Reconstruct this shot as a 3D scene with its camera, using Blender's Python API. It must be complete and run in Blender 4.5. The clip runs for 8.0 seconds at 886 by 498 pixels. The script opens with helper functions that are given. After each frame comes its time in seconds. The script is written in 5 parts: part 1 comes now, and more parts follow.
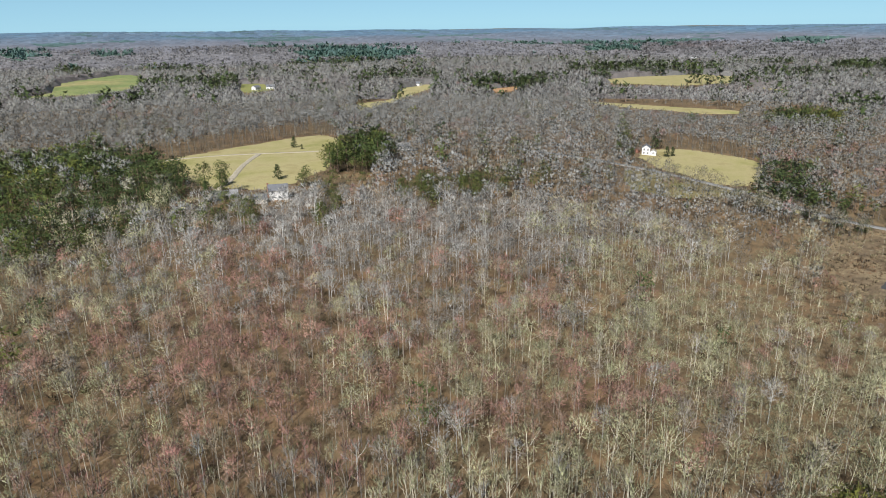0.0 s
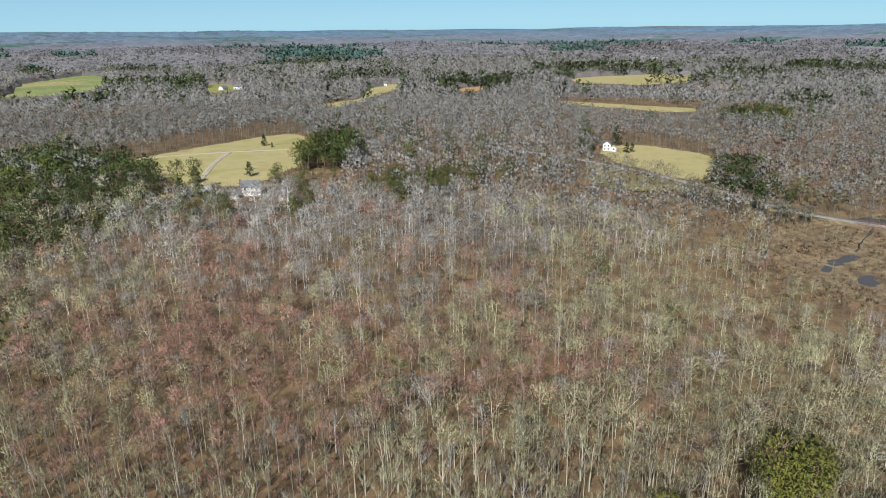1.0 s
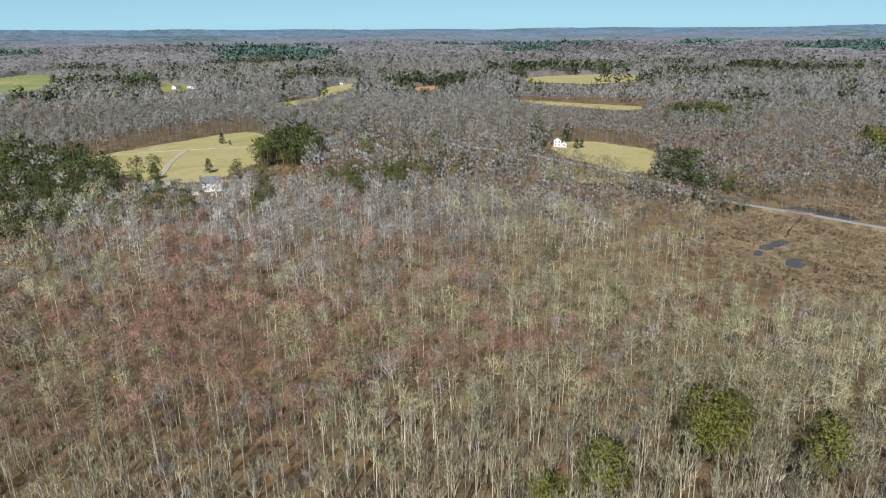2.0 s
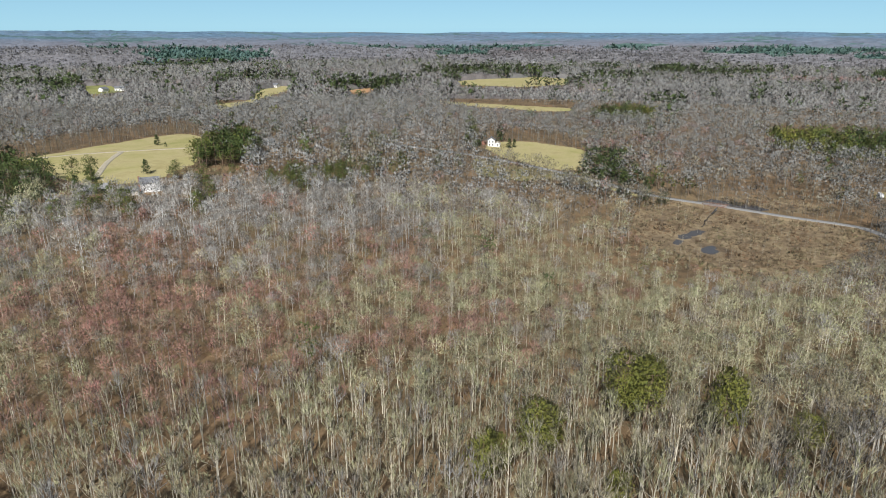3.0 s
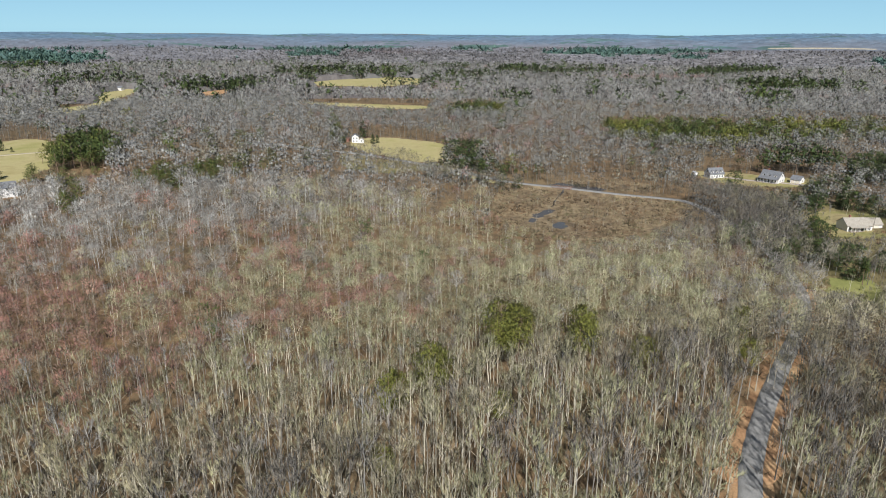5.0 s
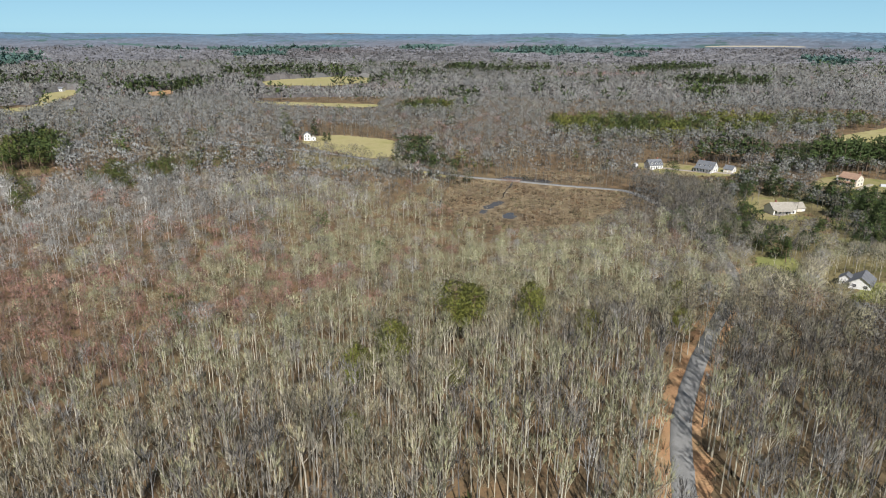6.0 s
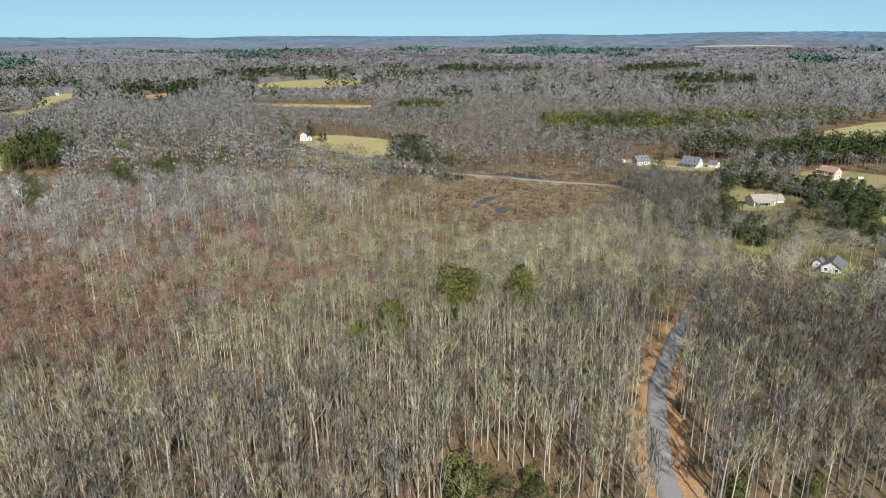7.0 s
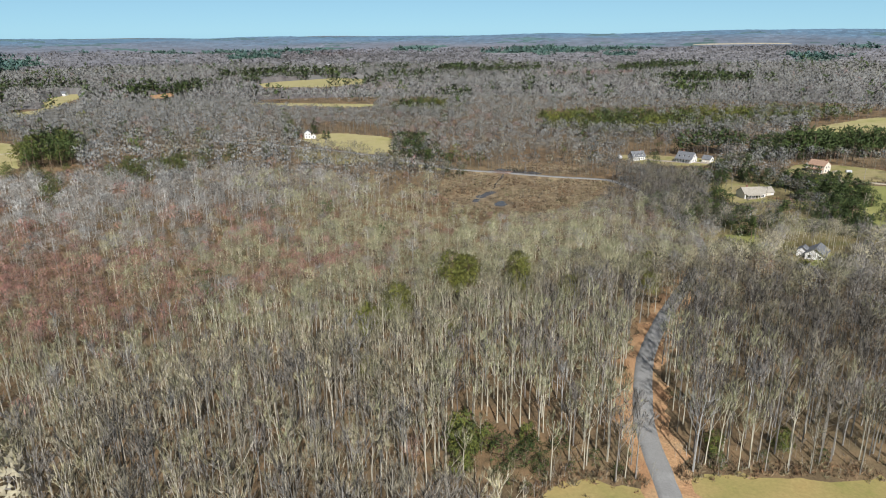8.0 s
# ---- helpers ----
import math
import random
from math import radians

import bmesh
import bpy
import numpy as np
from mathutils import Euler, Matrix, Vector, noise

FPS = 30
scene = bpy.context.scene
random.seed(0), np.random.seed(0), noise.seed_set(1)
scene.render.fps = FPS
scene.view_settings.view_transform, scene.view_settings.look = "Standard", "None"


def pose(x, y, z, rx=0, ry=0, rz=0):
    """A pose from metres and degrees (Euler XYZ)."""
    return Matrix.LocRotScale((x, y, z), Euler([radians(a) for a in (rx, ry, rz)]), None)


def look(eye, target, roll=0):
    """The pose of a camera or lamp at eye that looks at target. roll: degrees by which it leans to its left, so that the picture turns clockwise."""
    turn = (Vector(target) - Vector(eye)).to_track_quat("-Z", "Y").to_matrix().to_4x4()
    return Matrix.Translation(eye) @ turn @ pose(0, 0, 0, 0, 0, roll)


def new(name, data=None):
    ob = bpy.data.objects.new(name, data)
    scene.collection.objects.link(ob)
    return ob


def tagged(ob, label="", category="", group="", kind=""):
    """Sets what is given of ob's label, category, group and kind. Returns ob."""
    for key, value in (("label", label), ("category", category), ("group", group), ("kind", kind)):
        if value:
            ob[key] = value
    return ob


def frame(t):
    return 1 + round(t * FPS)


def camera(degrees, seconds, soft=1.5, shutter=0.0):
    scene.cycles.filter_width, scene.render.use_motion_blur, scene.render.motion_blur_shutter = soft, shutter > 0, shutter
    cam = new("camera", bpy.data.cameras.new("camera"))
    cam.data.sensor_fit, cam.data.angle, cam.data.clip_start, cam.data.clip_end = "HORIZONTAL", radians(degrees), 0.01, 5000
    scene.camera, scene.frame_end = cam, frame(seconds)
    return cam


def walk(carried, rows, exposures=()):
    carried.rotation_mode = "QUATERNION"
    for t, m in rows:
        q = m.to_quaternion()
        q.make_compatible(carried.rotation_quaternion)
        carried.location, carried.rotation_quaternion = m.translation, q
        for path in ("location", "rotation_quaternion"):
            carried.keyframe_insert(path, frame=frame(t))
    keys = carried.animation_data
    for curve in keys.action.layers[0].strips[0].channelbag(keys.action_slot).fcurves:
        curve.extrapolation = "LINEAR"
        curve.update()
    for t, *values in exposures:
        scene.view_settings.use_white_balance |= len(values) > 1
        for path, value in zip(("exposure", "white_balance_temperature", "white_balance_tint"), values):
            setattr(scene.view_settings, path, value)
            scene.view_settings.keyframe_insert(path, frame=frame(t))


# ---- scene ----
cam = camera(66.4, 8.0, soft=1.0)
PATH = [
    (0, (1.551, -0.879, 99.58), (1.544, 1.018, 98.947), -0.9),
    (0.5, (1.65, -8.752, 99.56), (1.686, -6.856, 98.927), -0.8),
    (1, (1.60, -16.56, 99.55), (1.683, -14.664, 98.917), -0.8),
    (1.5, (1.40, -24.807, 99.56), (1.538, -22.915, 98.927), -0.7),
    (2.8, (-2.75, -44.95, 99.42), (-2.40, -43.084, 98.791), 0.0),
    (3, (-3.817, -48.037, 99.36), (-3.426, -46.178, 98.735), 0.1),
    (3.5, (-7.658, -54.907, 99.27), (-7.166, -53.072, 98.647), 0.4),
    (4, (-11.826, -61.019, 99.10), (-11.23, -59.214, 98.477), 0.7),
    (4.5, (-16.25, -66.98, 98.80), (-15.563, -65.207, 98.18), 0.6),
    (5, (-20.55, -73.40, 98.65), (-19.771, -71.665, 98.031), 0.4),
    (5.2, (-22.2, -76.1, 98.60), (-21.384, -74.384, 97.979), 0.4),
    (6.3, (-31.15, -91.35, 98.05), (-30.233, -89.683, 97.432), 0.2),
    (6.5, (-32.90, -94.45, 98.00), (-31.98, -92.784, 97.384), 0.1),
    (7, (-37.16, -102.009, 97.97), (-36.238, -100.344, 97.355), -0.1),
    (7.5, (-41.58, -109.445, 98.15), (-40.659, -107.779, 97.534), -0.3),
    (8, (-45.986, -116.746, 98.351), (-45.067, -115.081, 97.735), -0.4),
]
walk(cam, [(t, look(eye, target, roll)) for t, eye, target, roll in PATH])

from mathutils.geometry import delaunay_2d_cdt

# ---- daylight: clear spring sky, sun behind the camera ----
SUN_UP, SUN_AZ = 43.0, 200.5      # degrees above the horizon; clockwise from +y
world = bpy.data.worlds.new("sky")
world.use_nodes = True
scene.world = world
sky = world.node_tree.nodes.new("ShaderNodeTexSky")
sky.sky_type, sky.sun_disc = "NISHITA", False
sky.sun_elevation, sky.sun_rotation = radians(SUN_UP), radians(SUN_AZ)
sky.altitude, sky.air_density, sky.dust_density, sky.ozone_density = 2500, 0.62, 0.0, 2.6
back = world.node_tree.nodes["Background"]
back.inputs["Strength"].default_value = 0.064
tint = world.node_tree.nodes.new("ShaderNodeMix")
tint.data_type, tint.blend_type = "RGBA", "MULTIPLY"
tint.inputs["Factor"].default_value, tint.inputs["B"].default_value = 1.0, (0.80, 0.98, 1.0, 1)
world.node_tree.links.new(sky.outputs[0], tint.inputs["A"])
even = world.node_tree.nodes.new("ShaderNodeMix")
even.data_type = "RGBA"
even.inputs["B"].default_value = (5.3, 9.6, 12.2, 1)
# the pale blue of the low sky fades upward
ray, parts, fade = (world.node_tree.nodes.new("ShaderNode" + k) for k in ("TexCoord", "SeparateXYZ", "MapRange"))
world.node_tree.links.new(ray.outputs["Generated"], parts.inputs[0])
world.node_tree.links.new(parts.outputs["Z"], fade.inputs["Value"])
for key, value in (("From Min", 0.0), ("From Max", 0.3), ("To Min", 0.72), ("To Max", 0.0)):
    fade.inputs[key].default_value = value
world.node_tree.links.new(fade.outputs["Result"], even.inputs["Factor"])
world.node_tree.links.new(tint.outputs["Result"], even.inputs["A"])
world.node_tree.links.new(even.outputs["Result"], back.inputs["Color"])

sun = new("sun", bpy.data.lights.new("sun", "SUN"))
sun.data.energy, sun.data.angle, sun.data.color = 4.95, radians(0.5), (1.0, 0.965, 0.93)
a, e = radians(SUN_AZ), radians(SUN_UP)
sun.matrix_world = look((0, 0, 300), Vector((0, 0, 300)) - Vector((math.sin(a) * math.cos(e), math.cos(a) * math.cos(e), math.sin(e))))
scene.view_settings.exposure = 0.2


# ---- materials ----
def material(name, rough=0.9):
    m = bpy.data.materials.new(name)
    m.use_nodes = True
    m.node_tree.nodes["Principled BSDF"].inputs["Roughness"].default_value = rough
    m.node_tree.nodes["Principled BSDF"].inputs["Specular IOR Level"].default_value = 0.25
    return m, m.node_tree.nodes, m.node_tree.links, m.node_tree.nodes["Principled BSDF"]


def noise_at(nodes, links, scale, detail=4.0, rough=0.6, coords=None):
    n = nodes.new("ShaderNodeTexNoise")
    n.inputs["Scale"].default_value, n.inputs["Detail"].default_value, n.inputs["Roughness"].default_value = scale, detail, rough
    if coords is None:
        coords = nodes.new("ShaderNodeNewGeometry").outputs["Position"]
    links.new(coords, n.inputs["Vector"])
    return n.outputs["Fac"]


def ramp(nodes, links, fac, stops):
    r = nodes.new("ShaderNodeValToRGB")
    while len(r.color_ramp.elements) < len(stops):
        r.color_ramp.elements.new(0.5)
    for el, (p, c) in zip(r.color_ramp.elements, stops):
        el.position, el.color = p, (*c, 1)
    links.new(fac, r.inputs["Fac"])
    return r.outputs["Color"]


def blend(nodes, links, fac, one, two, kind="MIX"):
    m = nodes.new("ShaderNodeMix")
    m.data_type, m.blend_type = "RGBA", kind
    for socket, v in ((m.inputs["Factor"], fac), (m.inputs["A"], one), (m.inputs["B"], two)):
        if isinstance(v, (int, float)):
            socket.default_value = v
        elif isinstance(v, tuple):
            socket.default_value = (*v, 1)
        else:
            links.new(v, socket)
    return m.outputs["Result"]


def bumped(nodes, links, bsdf, height, strength, distance):
    b = nodes.new("ShaderNodeBump")
    b.inputs["Strength"].default_value, b.inputs["Distance"].default_value = strength, distance
    links.new(height, b.inputs["Height"])
    links.new(b.outputs["Normal"], bsdf.inputs["Normal"])


def mottled(name, stops, scale, fine, rough=0.9, bump=0.3, depth=0.1, stops2=None):
    """Colour that wanders at two scales, with fine relief."""
    m, nodes, links, bsdf = material(name, rough)
    wide, small = noise_at(nodes, links, scale, 5), noise_at(nodes, links, fine, 6, 0.7)
    c = ramp(nodes, links, wide, stops)
    c2 = ramp(nodes, links, small, stops2 or [(0.3, (0.55, 0.55, 0.55)), (0.7, (1.25, 1.25, 1.25))])
    links.new(blend(nodes, links, 1.0, c, c2, "MULTIPLY"), bsdf.inputs["Base Color"])
    bumped(nodes, links, bsdf, small, bump, depth)
    return m


def painted(name, colour, rough=0.6, wear=0.12, scale=0.8):
    m, nodes, links, bsdf = material(name, rough)
    c = ramp(nodes, links, noise_at(nodes, links, scale, 6, 0.7), [(0.3, tuple(v * (1 - wear) for v in colour)), (0.7, tuple(min(1, v * (1 + wear * 0.5)) for v in colour))])
    links.new(c, bsdf.inputs["Base Color"])
    return m


def twig_material(name, stops, thin=0.0, airy=0.0, domed=True):
    """Bark of twigs: the species tone of each tree comes from its mesh. Twigs and needles are round, so they take
    the light as the crown that they belong to does (the mesh's "out" directions), not as flat blades. airy: the share
    of a spray of twigs that is gaps."""
    m, nodes, links, bsdf = material(name, 0.95)
    if domed:
        out, turn = nodes.new("ShaderNodeAttribute"), nodes.new("ShaderNodeVectorTransform")
        out.attribute_name = "out"
        turn.vector_type, turn.convert_from, turn.convert_to = "NORMAL", "OBJECT", "WORLD"
        links.new(out.outputs["Vector"], turn.inputs[0])
        links.new(turn.outputs[0], bsdf.inputs["Normal"])
        m.cycles.use_bump_map_correction = False
    tone = nodes.new("ShaderNodeAttribute")
    tone.attribute_name = "tone"
    pale = nodes.new("ShaderNodeAttribute")
    pale.attribute_name = "pale"
    c = ramp(nodes, links, tone.outputs["Fac"], stops)
    grain = ramp(nodes, links, noise_at(nodes, links, 0.35, 4), [(0.3, (0.8, 0.8, 0.8)), (0.7, (1.2, 1.2, 1.2))])
    c = blend(nodes, links, 1.0, c, grain, "MULTIPLY")
    one = nodes.new("ShaderNodeVectorMath")
    one.operation = "SCALE"
    links.new(c, one.inputs[0])
    links.new(pale.outputs["Fac"], one.inputs["Scale"])
    links.new(one.outputs[0], bsdf.inputs["Base Color"])
    if thin:
        # thin round twigs and needles catch light from every side
        trans, mix = nodes.new("ShaderNodeBsdfTranslucent"), nodes.new("ShaderNodeMixShader")
        links.new(one.outputs[0], trans.inputs["Color"])
        if domed:
            links.new(turn.outputs[0], trans.inputs["Normal"])
        mix.inputs[0].default_value = thin
        links.new(bsdf.outputs[0], mix.inputs[1])
        links.new(trans.outputs[0], mix.inputs[2])
        links.new(mix.outputs[0], nodes["Material Output"].inputs["Surface"])
    if airy:
        gaps, spray = nodes.new("ShaderNodeBsdfTransparent"), nodes.new("ShaderNodeMixShader")
        spray.inputs[0].default_value = airy
        links.new(mix.outputs[0], spray.inputs[1])
        links.new(gaps.outputs[0], spray.inputs[2])
        links.new(spray.outputs[0], nodes["Material Output"].inputs["Surface"])
    return m


TWIG_STOPS = [(0.0, (0.465, 0.245, 0.21)), (0.22, (0.38, 0.29, 0.205)), (0.45, (0.41, 0.43, 0.25)), (0.62, (0.48, 0.44, 0.28)), (0.8, (0.32, 0.295, 0.26)), (1.0, (0.42, 0.425, 0.405))]
GREY_STOPS = [(0.0, (0.35, 0.195, 0.175)), (0.25, (0.28, 0.22, 0.19)), (0.5, (0.30, 0.295, 0.225)), (0.8, (0.26, 0.264, 0.252)), (1.0, (0.335, 0.345, 0.335))]
BARK_STOPS = [(0.0, (0.21, 0.185, 0.16)), (0.45, (0.44, 0.42, 0.335)), (0.62, (0.485, 0.45, 0.365)), (0.8, (0.25, 0.235, 0.215)), (1.0, (0.43, 0.44, 0.43))]
M_TWIG = twig_material("twig_bark", TWIG_STOPS, 0.1, 0.5)
M_TWIG_GREY = twig_material("grey_twig_bark", GREY_STOPS, 0.1, 0.6)
M_BARK = twig_material("tree_bark", BARK_STOPS)
# twig greys cooled a little, the haze over far crowns painted in
M_HAZETWIG = twig_material("haze_tinted_canopy", [(0.0, (0.23, 0.18, 0.185)), (0.5, (0.215, 0.215, 0.22)), (1.0, (0.255, 0.26, 0.27))], 0.1, 0.5)
M_NEEDLE = twig_material("needles", [(0.0, (0.036, 0.055, 0.024)), (0.5, (0.072, 0.104, 0.034)), (1.0, (0.19, 0.195, 0.045))], 0.12, 0.1)
M_PINEBARK = mottled("pine_bark", [(0.3, (0.16, 0.11, 0.08)), (0.7, (0.26, 0.19, 0.14))], 0.5, 6.0)
# aerial haze painted as base colour: woods from grey to blue
M_HAZEBLUE = twig_material("haze_blue_woods", [(0.0, (0.20, 0.195, 0.20)), (0.35, (0.175, 0.182, 0.21)), (0.7, (0.145, 0.185, 0.235)), (1.0, (0.115, 0.20, 0.285))], domed=False)
# mid tone of the sheet added to lighten shadowed gaps in far woods
M_GAPFILL = twig_material("gap_fill", [(0.0, (0.155, 0.135, 0.13)), (0.5, (0.148, 0.145, 0.138)), (1.0, (0.16, 0.16, 0.153))], domed=False)
# needle green paled toward blue, haze put into the colour
M_HAZEGREEN = twig_material("haze_tinted_pines", [(0.0, (0.07, 0.12, 0.085)), (1.0, (0.095, 0.165, 0.185))], domed=False)
M_SHRUB = twig_material("undergrowth", [(0.0, (0.27, 0.165, 0.095)), (0.4, (0.31, 0.24, 0.15)), (0.7, (0.34, 0.305, 0.18)), (1.0, (0.17, 0.185, 0.06))], 0.1, 0.35)


def ground_material():
    m, nodes, links, bsdf = material("leaf_litter", 0.95)
    wide = noise_at(nodes, links, 0.012, 5)
    mid = noise_at(nodes, links, 0.11, 6, 0.65)
    fine = noise_at(nodes, links, 1.7, 6, 0.75)
    c = ramp(nodes, links, mid, [(0.28, (0.075, 0.054, 0.032)), (0.46, (0.155, 0.115, 0.067)), (0.60, (0.245, 0.165, 0.092)), (0.76, (0.18, 0.165, 0.078))])
    c = blend(nodes, links, ramp(nodes, links, wide, [(0.45, (0, 0, 0)), (0.65, (0.55, 0.55, 0.55))]), c, (0.21, 0.17, 0.10))
    c = blend(nodes, links, 1.0, c, ramp(nodes, links, fine, [(0.25, (0.55, 0.5, 0.48)), (0.75, (1.3, 1.28, 1.25))]), "MULTIPLY")
    links.new(c, bsdf.inputs["Base Color"])
    bumped(nodes, links, bsdf, fine, 0.6, 0.25)
    return m


M_GROUND = ground_material()
M_HAY = mottled("dry_grass", [(0.30, (0.31, 0.265, 0.115)), (0.46, (0.42, 0.37, 0.19)), (0.6, (0.365, 0.335, 0.145)), (0.74, (0.26, 0.27, 0.09))], 0.035, 0.9, 0.95, 0.4, 0.1,
                [(0.3, (0.82, 0.82, 0.8)), (0.7, (1.12, 1.12, 1.1))])
M_MOWN = mottled("mown_grass", [(0.30, (0.37, 0.26, 0.105)), (0.46, (0.38, 0.30, 0.125)), (0.6, (0.32, 0.275, 0.105)), (0.74, (0.22, 0.235, 0.07))], 0.05, 1.1, 0.95, 0.4, 0.1,
                 [(0.3, (0.82, 0.82, 0.8)), (0.7, (1.12, 1.12, 1.1))])
M_YARD = mottled("yard_grass", [(0.30, (0.22, 0.175, 0.09)), (0.46, (0.34, 0.29, 0.15)), (0.6, (0.27, 0.25, 0.10)), (0.74, (0.17, 0.18, 0.06))], 0.06, 1.1, 0.95, 0.4, 0.1,
                 [(0.3, (0.82, 0.82, 0.8)), (0.7, (1.12, 1.12, 1.1))])
M_GREEN = mottled("spring_grass", [(0.3, (0.20, 0.22, 0.075)), (0.55, (0.28, 0.285, 0.10)), (0.75, (0.37, 0.335, 0.145))], 0.03, 0.8, 0.95, 0.4, 0.1,
                  [(0.3, (0.82, 0.82, 0.8)), (0.7, (1.12, 1.12, 1.1))])
M_WHEAT = mottled("winter_wheat", [(0.3, (0.20, 0.25, 0.085)), (0.5, (0.25, 0.30, 0.11)), (0.66, (0.40, 0.35, 0.16)), (0.8, (0.46, 0.39, 0.20))], 0.006, 0.1, 0.95, 0.3, 0.1)
M_ROUGH = mottled("rough_grass", [(0.3, (0.16, 0.13, 0.065)), (0.5, (0.25, 0.21, 0.10)), (0.7, (0.20, 0.21, 0.07))], 0.06, 1.0, 0.95, 0.5, 0.2)
M_CLAY = mottled("red_clay", [(0.3, (0.40, 0.22, 0.115)), (0.55, (0.50, 0.31, 0.165)), (0.75, (0.45, 0.34, 0.20))], 0.14, 1.8)
M_ASPHALT = mottled("worn_asphalt", [(0.3, (0.255, 0.255, 0.245)), (0.7, (0.34, 0.34, 0.33))], 0.3, 5.0, 0.9, 0.25, 0.02)
M_GRAVEL = mottled("pale_gravel", [(0.3, (0.40, 0.36, 0.27)), (0.7, (0.52, 0.47, 0.36))], 0.3, 3.0)
M_CONCRETE = mottled("old_concrete", [(0.3, (0.36, 0.31, 0.27)), (0.7, (0.48, 0.43, 0.38))], 0.3, 3.0)
M_RUST = painted("weathered_rail", (0.20, 0.12, 0.09))
M_WHITE = painted("white_siding", (0.80, 0.80, 0.79))
M_CREAM = painted("cream_siding", (0.76, 0.70, 0.60))
M_SLATE = mottled("grey_shingle", [(0.3, (0.15, 0.16, 0.175)), (0.7, (0.22, 0.23, 0.245))], 0.6, 4.0, 0.85, 0.4, 0.03)
M_TANROOF = mottled("tan_shingle", [(0.3, (0.36, 0.33, 0.28)), (0.7, (0.45, 0.42, 0.36))], 0.6, 4.0, 0.85, 0.4, 0.03)
M_REDROOF = mottled("terracotta_shingle", [(0.3, (0.36, 0.23, 0.16)), (0.7, (0.46, 0.31, 0.22))], 0.6, 4.0, 0.85, 0.4, 0.03)
M_METALROOF = mottled("weathered_sheet_roof", [(0.3, (0.27, 0.275, 0.28)), (0.7, (0.36, 0.36, 0.355))], 0.5, 3.0, 0.6, 0.2, 0.02)
M_DARK = painted("dark_trim", (0.04, 0.04, 0.045), 0.5)
M_BRICK = mottled("brick_red", [(0.3, (0.25, 0.12, 0.09)), (0.7, (0.35, 0.17, 0.12))], 0.8, 6.0)
M_POLE = painted("weathered_pole", (0.33, 0.30, 0.26), 0.9)
M_METAL = painted("white_tarp", (0.72, 0.73, 0.74), 0.45)


M_TARP = painted("grey_white_tarp", (0.5, 0.51, 0.52), 0.6, 0.2)


def glass_material():
    m, nodes, links, bsdf = material("window_glass", 0.06)
    bsdf.inputs["Base Color"].default_value = (0.03, 0.035, 0.045, 1)
    bsdf.inputs["Specular IOR Level"].default_value = 0.6
    return m


M_GLASS = glass_material()


def water_material():
    m, nodes, links, bsdf = material("still_water", 0.25)
    bsdf.inputs["Base Color"].default_value = (0.085, 0.08, 0.075, 1)
    bsdf.inputs["Specular IOR Level"].default_value = 0.16
    bumped(nodes, links, bsdf, noise_at(nodes, links, 1.2, 4), 0.15, 0.05)
    return m


M_WATER = water_material()

# ---- the lie of the land ----
HILLS = [(210, 300, 90, -11.4), (330, 360, 110, -10.2), (80, 190, 80, -9.0), (-10, 140, 70, -7.0), (230, 130, 70, -7.2),
         (420, 190, 120, -4.0), (-120, 430, 130, 3.6), (-40, 560, 160, 5.8), (180, 520, 90, -3.7), (100, 60, 80, 1.3),
         (600, 420, 200, -3.5), (-90, 250, 90, -3.3), (330, 60, 120, -3.1), (350, 560, 130, -7.4), (60, 340, 90, -6.1),
         (220, 420, 60, 2.5)]


def smooth(lo, hi, v):
    u = np.clip((v - lo) / (hi - lo), 0, 1)
    return u * u * (3 - 2 * u)


def land(x, y):
    """Height of the ground: a swampy valley, the uplands round it, and rolling country that rises to the horizon."""
    x, y = np.asarray(x, float), np.asarray(y, float)
    z = np.full(np.broadcast(x, y).shape, -2.0)
    for cx, cy, s, h in HILLS:
        z = z + h * np.exp(-((x - cx) ** 2 + (y - cy) ** 2) / (2 * s * s))
    r = np.hypot(x, y + 50)
    z = z + smooth(650, 1500, r) * (4.5 * np.sin(x / 173 + 1.3) * np.sin(y / 211 + 0.4) + 3.5 * np.sin(x / 331 - y / 287))
    bearing = np.degrees(np.arctan2(x + 15, y + 45))
    rim = 60 + 25 * smooth(6, 36, -bearing) + 25 * smooth(30, 62, bearing) - 5 * np.exp(-((bearing - 12) / 14) ** 2)
    return z + rim * smooth(1700, 5000, r)


def at(x, y):
    return float(land(x, y))


